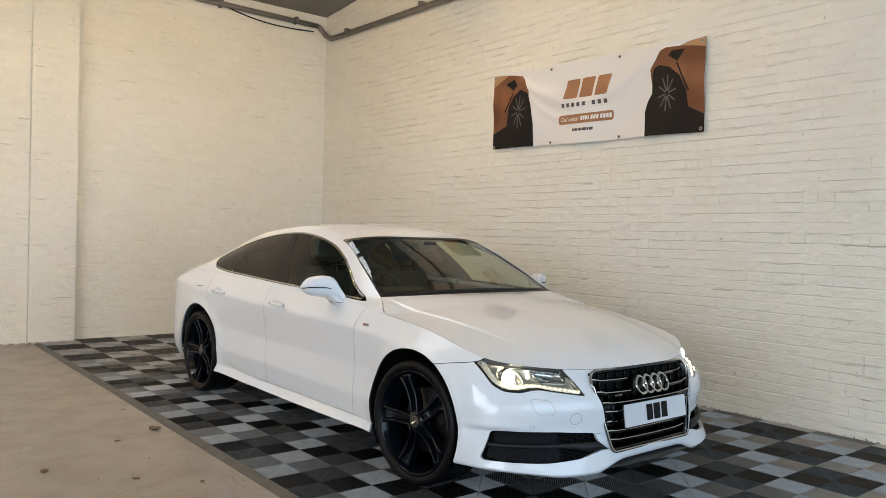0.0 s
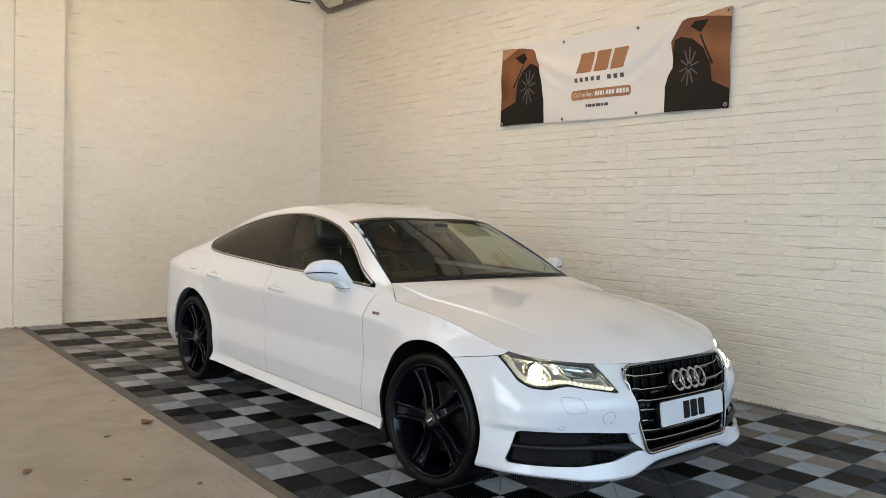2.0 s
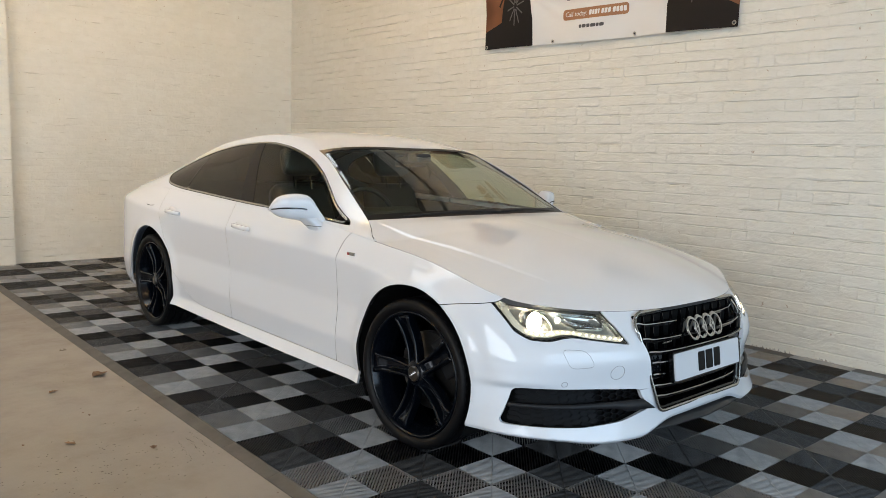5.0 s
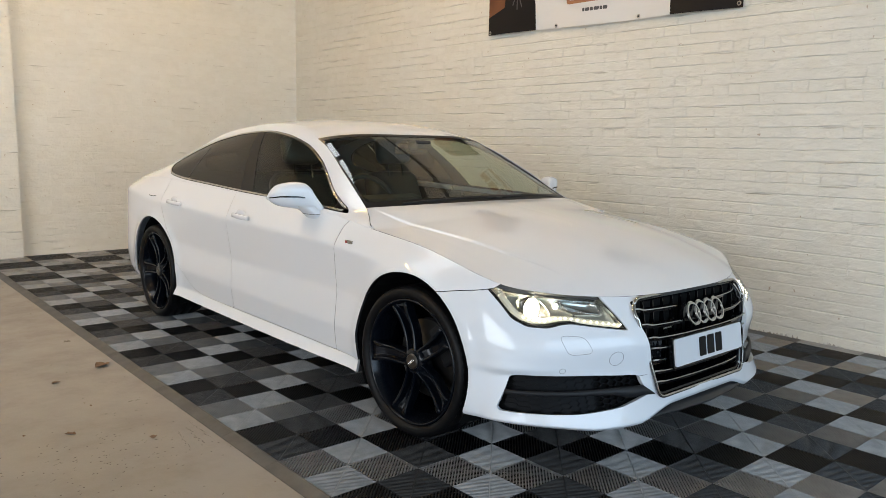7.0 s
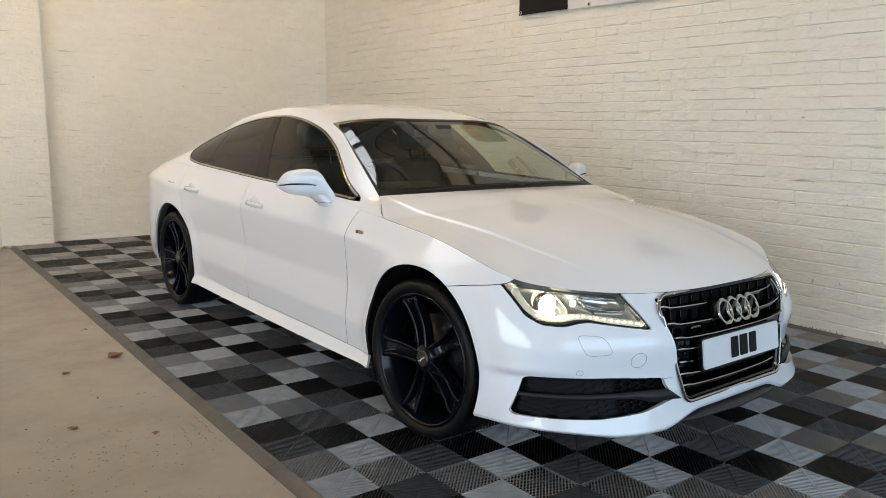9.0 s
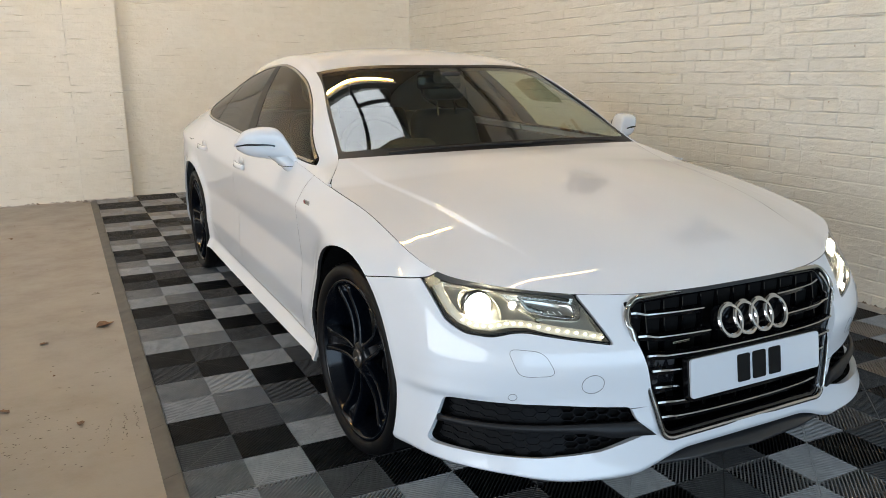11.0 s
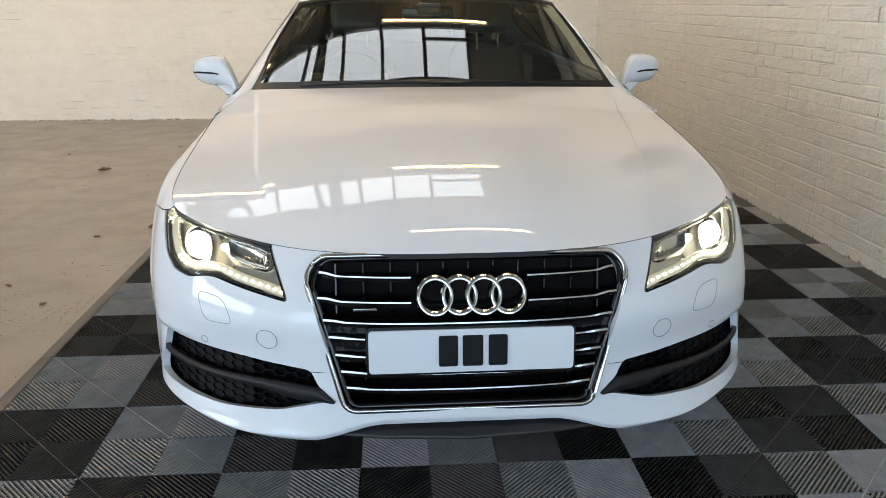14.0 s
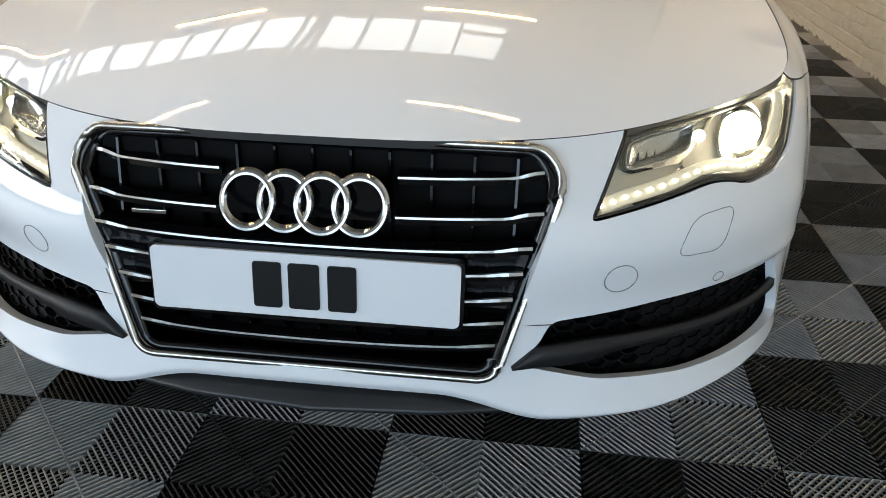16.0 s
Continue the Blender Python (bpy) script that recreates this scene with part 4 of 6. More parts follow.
for z in (0.629, 0.573, 0.521, 0.474, 0.422, 0.375, 0.332):
    w = grille_half_width(z) - 0.014
    gap = 0.150 if z > 0.55 else (0.27 if 0.40 < z < 0.50 else 0)
    runs = [(-w, w)] if not gap else [(-w, -gap), (gap, w)]
    for x0, x1 in runs:
        ps, ns = grille_bar(z, x0, x1)
        part("grille_bar", ribbon(ps, ns, [0.0023 + 0.0012 * min(1, max(0, (0.085 - (grille_half_width(z) - abs(p.x))) / 0.03)) for p in ps], 0.006), BAR_CHROME, grille)
        back = [p + Vector((0, 0.022, -0.006)) for p in ps]
        part("grille_bar_body", ribbon(back, [Vector((0, -1, 0))] * len(back), 0.011, 0.018), GLOSS_BLACK, grille)
for x in (-0.34, -0.27, -0.20, -0.13, -0.065, 0, 0.065, 0.13, 0.20, 0.27, 0.34):
    z1 = 0.652
    z0 = 0.29 if abs(x) < 0.30 else 0.29 + (abs(x) - 0.29) * 3.4
    bm = prism([(0.085, z0), (0.14, z0), (0.14, z1), (0.125, z1)], (x - 0.0022, x + 0.0022), "x")
    part("grille_fin", bm, GLOSS_BLACK, grille)
# backing plates beside the number plate
for s in (1, -1):
    bm = prism(rounded([(s * 0.265, 0.40), (s * 0.34, 0.40), (s * 0.368, 0.508), (s * 0.265, 0.508)], 0.008), (0.075, 0.080), "y")
    part("grille_blank", bm, SMUDGED, grille, "gloss black blanking plate")

# four linked rings as plain chrome shapes
for k in range(4):
    cx = 0.003 + (k - 1.5) * 0.0615
    bm = bmesh.new()
    n, m = 48, 6
    section = ((-0.0066, 0.0), (-0.0036, -0.0048), (0.0, -0.0056), (0.0036, -0.0048), (0.0066, 0.0), (0.0, 0.003))
    vs = []
    for i in range(n):
        a = i * math.tau / n
        row = []
        for j in range(m):
            r = 0.0415 + section[j][0]
            z = 0.589 + r * math.sin(a)
            y = 0.046 + (z - 0.589) * 0.42 + section[j][1] + (0.0015 if k % 2 else 0)
            row.append(bm.verts.new((cx + r * math.cos(a), y, z)))
        vs.append(row)
    for i in range(n):
        for j in range(m):
            bm.faces.new((vs[i][j], vs[(i + 1) % n][j], vs[(i + 1) % n][(j + 1) % m], vs[i][(j + 1) % m]))
    bmesh.ops.recalc_face_normals(bm, faces=bm.faces)
    part("ring", bm, CHROME, grille)
bm = prism(rounded([(-0.135, 0.555), (0.14, 0.555), (0.14, 0.628), (-0.135, 0.628)], 0.03), (0.066, 0.080), "y")
part("ring_carrier", bm, GLOSS_BLACK, grille)
part("grille_badge", box_bm(-0.295, 0.052, 0.549, -0.235, 0.060, 0.556, 0.001), CHROME, grille, "small chrome strip badge")

# number plate, its letters as plain bars
plate_m = pose(0.0015, 0.017, 0.4515, -8, 0, 0)
bm = prism(rounded([(-0.26, -0.0555), (0.26, -0.0555), (0.26, 0.0555), (-0.26, 0.0555)], 0.012), (-0.003, 0.003), "y")
plate = part("number_plate", bm, PLATE, car, "plain white dealer plate with black bars")
plate.matrix_local = plate_m
for x0, x1, lean in ((-0.084, -0.036, 0.0), (-0.024, 0.028, 0.0), (0.042, 0.090, 0.0)):
    bm = prism(rounded([(x0, -0.040), (x1, -0.040), (x1, 0.040), (x0, 0.040)], 0.006), (-0.0062, -0.0035), "y")
    part("plate_bar", bm, INK, plate)
bm = prism(rounded([(-0.266, -0.063), (0.266, -0.063), (0.266, 0.058), (-0.266, 0.058)], 0.012), (0.0034, 0.022), "y")
part("plate_holder", bm, GLOSS_BLACK, plate)

# ---- bumper details ----
blade = []
for i in range(41):
    x = -0.52 + 1.04 * i / 40
    y = float(np.interp(abs(x), UX[:6], UY[:6]))
    blade.append((x, y))
bm = bmesh.new()
rows = []
for x, y in blade:
    t = abs(x) / 0.52
    top = 0.236 - 0.050 * max(0, (t - 0.35) / 0.65) ** 1.4
    low = 0.202 - 0.012 * t * t
    low = min(low, top - 0.004)
    rows.append([bm.verts.new(p) for p in ((x, y + 0.035, top), (x, y + 0.012, top - 0.012), (x, y - 0.020 + 0.028 * t, low + 0.012), (x, y - 0.024 + 0.028 * t, low + 0.004), (x, y - 0.016 + 0.028 * t, low), (x, y + 0.16, low - 0.005))])
for a, b in zip(rows, rows[1:]):
    for j in range(len(a) - 1):
        bm.faces.new((a[j], a[j + 1], b[j + 1], b[j]))
bmesh.ops.recalc_face_normals(bm, faces=bm.faces)
SPLITTER = mat("dark_grey_textured_plastic", (0.013, 0.0135, 0.015), 0.45)
bump(SPLITTER, tex_noise(SPLITTER, 500, 3), 0.2, 0.0006)
part("splitter", bm, SPLITTER, car, "dark grey plastic front splitter", True)


def closed_line(points, radius, name, parent, material, label=""):
    ps = [front_point(x, z, 0.0004)[0] for x, z in points]
    return part(name, tube(ps + [ps[0]], radius, 6), material, parent, label, True)


# cover seams: thin tubes coloured as the shade of their gaps
for s in (1, -1):
    closed_line([(s * (0.523 + 0.028 * math.cos(a * math.tau / 40)), 0.457 + 0.028 * math.sin(a * math.tau / 40)) for a in range(40)], 0.0009, "tow_eye_cover", car, FINE_SEAM_SHADE, "round tow eye cover seam")
    closed_line(rounded([(s * x, z) for x, z in ((0.720, 0.552), (0.640, 0.548), (0.614, 0.484), (0.700, 0.478))], 0.024), 0.0008, "washer_cover", car, FINE_SEAM_SHADE, "headlight washer cover seam")
    closed_line([(s * x, z) for x, z in ((0.414, 0.3745), (0.390, 0.3758), (0.364, 0.377), (0.390, 0.3758))], 0.0009, "bumper_seam", car, SEAM_SHADE)
    closed_line([(s * (0.709 + 0.010 * math.cos(a * math.tau / 24)), 0.415 + 0.010 * math.sin(a * math.tau / 24)) for a in range(24)], 0.0008, "parking_sensor", car, FINE_SEAM_SHADE, "small round parking sensor")

HONEYCOMB = mat("black_honeycomb_plastic", (0.0042, 0.0042, 0.0047), 0.5, specular_ior_level=0.09)
# lower side vents: recess, honeycomb and the blade that crosses it
for s in (1, -1):
    m = (lambda q: q) if s == 1 else mirrored
    vent = panel("side_vent", m(vent_hole), WELL_AND_GROOVE_SHADE, car, "black honeycomb side vent", -0.028, -0.050)
    bm = bmesh.new()
    for i in range(18):
        x = 0.352 + i * 0.0318
        for j in range(9):
            z = 0.252 + 0.0186 * j + (0.0093 if i % 2 else 0)
            if polygon_distance(np.array([x]), np.array([z]), VENT_POLY)[0] < 0.004:
                continue
            ring_o, ring_i = [], []
            for k in range(6):
                a = k * math.tau / 6
                for ring, r in ((ring_o, 0.0212), (ring_i, 0.0188)):
                    px, pz = x + r * math.cos(a), z + r * 0.507 * math.sin(a)
                    px = min(max(px, 0.33), 0.842 + 0.28 * (0.39 - pz))
                    ring.append(front_point(px * s, pz, -0.030))
            vo = [bm.verts.new(p) for p, _ in ring_o]
            vi = [bm.verts.new(p) for p, _ in ring_i]
            # the cells towards the wheel are closed
            vd = [bm.verts.new(p - n * (0.005 if x > 0.60 else 0.016)) for p, n in ring_i]
            for k in range(6):
                l = (k + 1) % 6
                bm.faces.new((vo[k], vo[l], vi[l], vi[k]))
                bm.faces.new((vi[k], vi[l], vd[l], vd[k]))
            if x > 0.60:
                bm.faces.new(vd)
    bmesh.ops.recalc_face_normals(bm, faces=bm.faces)
    ob = part("honeycomb", bm, HONEYCOMB, vent, "black plastic honeycomb")
    ob["kind"] = "stuff"
    ps, ns, ws = [], [], []
    for i in range(53):
        x = 0.866 - i / 52 * (0.866 - 0.349)
        top = np.interp(x, [0.349, 0.398, 0.47, 0.56, 0.70, 0.866], [0.300, 0.337, 0.343, 0.342, 0.338, 0.336])
        low = np.interp(x, [0.349, 0.44, 0.475, 0.525, 0.60, 0.866], [0.297, 0.294, 0.297, 0.311, 0.316, 0.317])
        p, n = front_point(s * x, (top + low) / 2, np.interp(x, [0.349, 0.42, 0.866], [0.002, -0.002, -0.014]))
        ps.append(p)
        ns.append(n)
        ws.append(float(top - low) / 2)
    part("vent_blade", ribbon(ps, ns, ws, 0.012), BLACK, vent, "matt black blade", True)

# ---- headlights ----
LOW_POLY = rounded([(0.505, 0.660), (0.516, 0.632), (0.535, 0.626), (0.60, 0.632), (0.632, 0.632), (0.60, 0.613), (0.485, 0.590)], 0.006)
BOWL_POLY = rounded([(0.826, 0.700), (0.735, 0.695), (0.690, 0.690), (0.662, 0.655), (0.628, 0.634), (0.640, 0.622), (0.70, 0.630), (0.765, 0.616), (0.806, 0.630)], 0.012)
for s in (1, -1):
    m = (lambda q: q) if s == 1 else mirrored
    head = panel("headlight", m(lamp_lens), LAMP_HOUSING, car, "lit headlight with LED strip behind clear lens", -0.060, -0.062)
    panel("lens", m(lamp_lens), LENS, head, "clear lens", 0)
    edge = cut_by(lamp_lens, lambda x, y, z: 0.006 - lamp_d(x, y, z))
    panel("lens_edge", m(edge), GLOSS_BLACK, head, "black lens border", 0, -0.004)
    # dark bezel below the light guide
    ps = [front_point(s * x, z, -0.016) for x, z in ((0.58, 0.587), (0.62, 0.593), (0.665, 0.602), (0.70, 0.600), (0.745, 0.588), (0.785, 0.587), (0.815, 0.600), (0.834, 0.625), (0.842, 0.66), (0.846, 0.69))]
    part("lamp_bezel", ribbon([a for a, _ in ps], [b for _, b in ps], [0.002, 0.004, 0.007, 0.008, 0.009, 0.009, 0.009, 0.008, 0.006, 0.005], 0.004), LAMP_BEZEL, head, "dark lower bezel", True)
    # projector
    p, n = front_point(s * 0.752, 0.655, -0.030)
    aim = Vector((s * 0.12, -1, 0)).normalized()
    q = aim.to_track_quat("X", "Z").to_matrix().to_4x4()
    bm = lathe([(-0.035, 0.046), (-0.010, 0.044), (-0.007, 0.041), (-0.010, 0.037), (-0.02, 0.034)], 40)
    bmesh.ops.transform(bm, matrix=Matrix.Translation(p) @ q, verts=bm.verts)
    part("projector_ring", bm, CHROME, head, "chrome projector ring", True)
    bm = bmesh.new()
    bmesh.ops.create_uvsphere(bm, u_segments=24, v_segments=12, radius=0.033)
    bmesh.ops.transform(bm, matrix=Matrix.Translation(p - aim * 0.008) @ q @ Matrix.Diagonal((0.5, 1.0, 1.15, 1)), verts=bm.verts)
    part("projector_lamp", bm, BEAM, head, "bright xenon projector", True)
    # polished bowl round the projector
    bowl = cut_by(lamp_lens, lambda x, y, z: polygon_distance(x, z, BOWL_POLY))
    bowl = cut_by(bowl, lambda x, y, z: np.hypot(x - 0.752, z - 0.655) - 0.047)
    panel("reflector_bowl", m(bowl), LAMP_INSIDE, head, "polished reflector bowl", -0.010, -0.040)
    # pale reflector under the main beam
    low = cut_by(lamp_lens, lambda x, y, z: polygon_distance(x, z, LOW_POLY))
    panel("led_reflector", m(low), LAMP_INSIDE, head, "pale reflector behind the LED strip", -0.006, -0.030)
    # small second lens beside the projector
    c, n = front_point(s * 0.668, 0.668, -0.036)
    bm = bmesh.new()
    bmesh.ops.create_uvsphere(bm, u_segments=18, v_segments=10, radius=0.011)
    bmesh.ops.translate(bm, verts=bm.verts, vec=c)
    part("bending_lamp", bm, SMALL_BEAM, head, "small lit lens", True)
    # main beam reflector: a dark tray with a bright rim and upright ribs
    tray = rounded([(0.652, 0.684), (0.560, 0.676), (0.530, 0.668), (0.526, 0.640), (0.536, 0.632), (0.600, 0.640), (0.642, 0.650)], 0.010)
    ps = [front_point(s * x, z, -0.026)[0] for x, z in tray]
    ctr = front_point(s * 0.59, 0.658, -0.058)[0]
    bm = bmesh.new()
    ring = [bm.verts.new(a) for a in ps]
    ring2 = [bm.verts.new(ctr + (a - ctr) * 0.72 + Vector((0, 0.012, 0))) for a in ps]
    for k in range(len(ring)):
        l = (k + 1) % len(ring)
        bm.faces.new((ring[k], ring[l], ring2[l], ring2[k]))
    bm.faces.new(ring2)
    part("main_beam_reflector", bm, LAMP_TRAY, head, "dark chrome main beam reflector", True)
    part("reflector_rim", tube(ps + [ps[0]], 0.0022, 6), CHROME, head, "", True)
    for k in range(7):
        x = 0.548 + k * 0.015
        a, _ = front_point(s * x, 0.672, -0.050)
        b, _ = front_point(s * (x - 0.006), 0.646 + 0.0006 * k, -0.040)
        part("reflector_rib", tube([a, b], 0.0013, 6), CHROME, head)
    # light guide along the lower edge and up the outer edge, LEDs along the lower one
    path = [(0.482, 0.584), (0.52, 0.593), (0.56, 0.599), (0.60, 0.605), (0.64, 0.613), (0.675, 0.618), (0.705, 0.616), (0.74, 0.606), (0.770, 0.604), (0.795, 0.612), (0.814, 0.630), (0.824, 0.656), (0.830, 0.685), (0.829, 0.702)]
    ps = [front_point(s * x, z, -0.022) for x, z in path]
    part("light_guide", ribbon([a for a, _ in ps], [b for _, b in ps], 0.013, 0.004), LAMP_GUIDE, head, "warm light guide", True)
    for k in range(25):
        t = k / 24 * (len(path) - 1.001)
        i = int(t)
        x = path[i][0] + (path[i + 1][0] - path[i][0]) * (t - i)
        z = path[i][1] + (path[i + 1][1] - path[i][1]) * (t - i)
        if x > 0.80:
            continue
        a, b = front_point(s * x, z, -0.014)
        bm = bmesh.new()
        bmesh.ops.create_uvsphere(bm, u_segments=10, v_segments=6, radius=0.0038)
        bmesh.ops.transform(bm, matrix=Matrix.Translation(a) @ Matrix.Diagonal((1.3, 1, 0.75, 1)), verts=bm.verts)
        part("led", bm, LED, head, "", True)
    # upper trim inside the lamp
    ps = [front_point(s * x, z, -0.018) for x, z in ((0.82, 0.712), (0.74, 0.698), (0.66, 0.688), (0.58, 0.682), (0.53, 0.672))]
    part("lamp_brow", ribbon([a for a, _ in ps], [b for _, b in ps], 0.0045, 0.006), LAMP_BEZEL, head, "", True)

# ---- mirrors ----
def make_mirror(s):
    xs = [0.855, 0.885, 0.900, 0.925, 0.96, 1.01, 1.04, 1.06, 1.075]
    top = pchip(xs, [0.948, 1.010, 1.040, 1.060, 1.064, 1.057, 1.044, 1.018, 0.988])
    low = pchip(xs, [0.888, 0.898, 0.908, 0.921, 0.929, 0.938, 0.949, 0.964, 0.984])
    mid_y = pchip(xs, [1.735, 1.765, 1.775, 1.790, 1.805, 1.820, 1.835, 1.850, 1.868])
    deep = pchip(xs, [0.048, 0.052, 0.056, 0.062, 0.064, 0.060, 0.048, 0.032, 0.004])
    bm = bmesh.new()
    rows = []
    n, k = 34, 28
    for i in range(n + 1):
        x = 0.855 + 0.22 * (1 - (1 - i / n) ** 1.4)
        zt, zb, yc, d = float(top(x)), float(low(x)), float(mid_y(x)), float(deep(x))
        row = []
        for j in range(k):
            a = j * math.tau / k
            ca, sa = math.cos(a), math.sin(a)
            dy = math.copysign(abs(ca) ** 0.75, ca) * d * (0.8 if ca > 0 else 1)
            dz = math.copysign(abs(sa) ** 0.75, sa) * (zt - zb) / 2
            row.append(bm.verts.new((s * x, yc + dy - 0.014 * sa * (1 if ca < 0 else 0), (zt + zb) / 2 + dz)))
        rows.append(row)
    for a, b in zip(rows, rows[1:]):
        for j in range(k):
            bm.faces.new((a[j], a[(j + 1) % k], b[(j + 1) % k], b[j]))
    bm.faces.new(rows[0])
    bm.faces.new(rows[-1])
    bmesh.ops.recalc_face_normals(bm, faces=bm.faces)
    mirror = part("door_mirror", bm, PAINT, car, "white door mirror with a dark strip", True)
    # the foot that carries the housing on the door's shoulder
    rows = []
    bm = bmesh.new()
    for t in np.linspace(0, 1, 9):
        x, z = 0.846 + 0.070 * t, 0.872 + 0.072 * t ** 0.8
        hx, hy = 0.040 + 0.004 * t, 0.066 + 0.004 * t
        yc = 1.748 + 0.030 * t
        rows.append([bm.verts.new((s * (x + hx * math.copysign(abs(math.cos(a)) ** 0.7, math.cos(a))), yc + hy * math.copysign(abs(math.sin(a)) ** 0.7, math.sin(a)), z)) for a in np.linspace(0, math.tau, 24, endpoint=False)])
    for a, b in zip(rows, rows[1:]):
        for j in range(24):
            bm.faces.new((a[j], a[(j + 1) % 24], b[(j + 1) % 24], b[j]))
    bmesh.ops.recalc_face_normals(bm, faces=bm.faces)
    part("mirror_foot", bm, PAINT, mirror, "", True)
    # the strip lamp on the front
    ps, ns = [], []
    for i in range(15):
        x = 0.935 + 0.136 * i / 14
        zc = float(top(x) + low(x)) / 2 - 0.006 + 0.002 * i / 14
        ps.append(Vector((s * x, float(mid_y(x) - deep(x)) + 0.0005, zc)))
        ns.append(Vector((s * 0.2, -1, 0)))
    part("indicator_strip", ribbon(ps, ns, [0.0030 + 0.0016 * math.sin(math.pi * i / 14) for i in range(15)], 0.004), GLOSS_BLACK, mirror, "dark indicator strip")
    # seam round the foot, a dark tube in place of the gap's shade
    ring = []
    for a in np.linspace(0, math.tau, 24, endpoint=False):
        ring.append((s * (0.8705 + 0.0422 * math.copysign(abs(math.cos(a)) ** 0.7, math.cos(a))), 1.7585 + 0.0684 * math.copysign(abs(math.sin(a)) ** 0.7, math.sin(a)), 0.903))
    part("mirror_seam", tube(ring + [ring[0]], 0.0014, 6), SEAM_SHADE, mirror, "", True)
    part("mirror_glass", prism(rounded([(s * 0.935, 0.948), (s * 1.035, 0.960), (s * 1.035, 1.022), (s * 0.94, 1.032)], 0.02), (1.862, 1.866), "y"), CHROME, mirror, "mirror glass")
    return mirror


for s in (1, -1):
    make_mirror(s)

# ---- door handles, badges, seams ----
for s in (1, -1):
    for y, z in ((2.455, 0.830), (3.405, 0.846)):
        ps, ns = [], []
        for i in range(13):
            t = i / 12
            yy = y - 0.105 + 0.21 * t
            ps.append(side_point(yy, z + 0.006 * t, s, 0.010 + 0.016 * math.sin(math.pi * t) ** 0.6))
            ns.append(Vector((s, 0, 0.12)))
        handle = part("door_handle", ribbon(ps, ns, [0.012 + 0.003 * math.sin(math.pi * i / 12) for i in range(13)], 0.010), PAINT, car, "white door handle", True)
        c = side_point(y + 0.03, z + 0.012, s, 0.001)
        bm = bmesh.new()
        bmesh.ops.create_uvsphere(bm, u_segments=24, v_segments=10, radius=1)
        bmesh.ops.transform(bm, matrix=Matrix.Translation(c) @ Matrix.Diagonal((0.004, 0.058, 0.030, 1)), verts=bm.verts)
        part("handle_recess", bm, PAINT, handle, "", True)
    p = side_point(1.355, 0.803, s, 0.001)
    part("side_badge", box_bm(p.x - 0.003, p.y - 0.030, p.z - 0.008, p.x + 0.003, p.y + 0.030, p.z + 0.008, 0.002), DULL_CHROME, car, "small metal badge with a red block")
    part("badge_block", box_bm(p.x - 0.0042, p.y + 0.012, p.z - 0.006, p.x + 0.0042, p.y + 0.027, p.z + 0.006), mat("dark_red_enamel", (0.25, 0.02, 0.02), 0.3), car, "dark red badge block")
    p = side_point(3.80, 0.872, s, 0.0)
    # flap gap drawn as a dark tube, its shade painted
    part("filler_flap_edge", tube([side_point(3.74 + 0.02 * i, 0.874 - 0.004 * math.sin(math.pi * i / 6), s, 0.0006) for i in range(7)], 0.0022, 6), SEAM_SHADE, car)

# wipers and cowl
part("cowl_panel", ribbon([Vector((0.745 * a, 1.337 + 0.11 * abs(a) ** 2.2 + 0.012, 0.954 - 0.017 * a * a)) for a in np.linspace(-1, 1, 41)], [Vector((0, -0.3, 1))] * 41, 0.028, 0.004), BLACK, car, "black cowl panel")
for x0, x1 in ((-0.55, 0.10), (0.02, 0.62)):
    ps = [Vector((x0 + (x1 - x0) * t, 1.372 + 0.11 * (abs(x0 + (x1 - x0) * t) / 0.755) ** 2.2 + 0.012 * math.sin(math.pi * t), 0.978 - 0.026 * (abs(x0 + (x1 - x0) * t) / 0.748) ** 2 + 0.004 * math.sin(math.pi * t))) for t in np.linspace(0, 1, 15)]
    part("wiper", tube(ps, 0.006, 6), BLACK, car, "black wiper blade", True)
# shark-fin and rear lip
bm = prism([(3.50, 1.318), (3.62, 1.30), (3.60, 1.352), (3.58, 1.356)], (-0.018, 0.018), "x")
part("roof_aerial", bm, PAINT, car)

# ---- cabin ----
headliner = (roof_s[0].copy(), roof_s[1])
panel("headlining", joined(headliner, mirrored(headliner)), HEADLINING, car, "grey headlining", 0, -0.03)
bm = bmesh.new()
rows = []
for i in range(25):
    a = -1 + 2 * i / 24
    yb = 1.375 + 0.11 * abs(a) ** 2.2
    sec = [(yb, 0.925 - 0.02 * a * a), (yb + 0.12, 0.935 - 0.01 * a * a), (1.78, 0.930), (1.86, 0.915), (1.90, 0.86), (1.86, 0.74), (1.90, 0.55)]
    rows.append([bm.verts.new((0.735 * a, y, z)) for y, z in sec])
for a, b in zip(rows, rows[1:]):
    for j in range(len(a) - 1):
        bm.faces.new((a[j], a[j + 1], b[j + 1], b[j]))
bmesh.ops.recalc_face_normals(bm, faces=bm.faces)
part("dashboard", bm, CABIN, car, "dark dashboard", True)
bm = prism(rounded([(1.70, 0.925), (1.90, 0.90), (1.92, 0.965), (1.80, 0.985), (1.72, 0.965)], 0.02), (-0.55, -0.19), "x")
part("instrument_cowl", bm, CABIN, car)


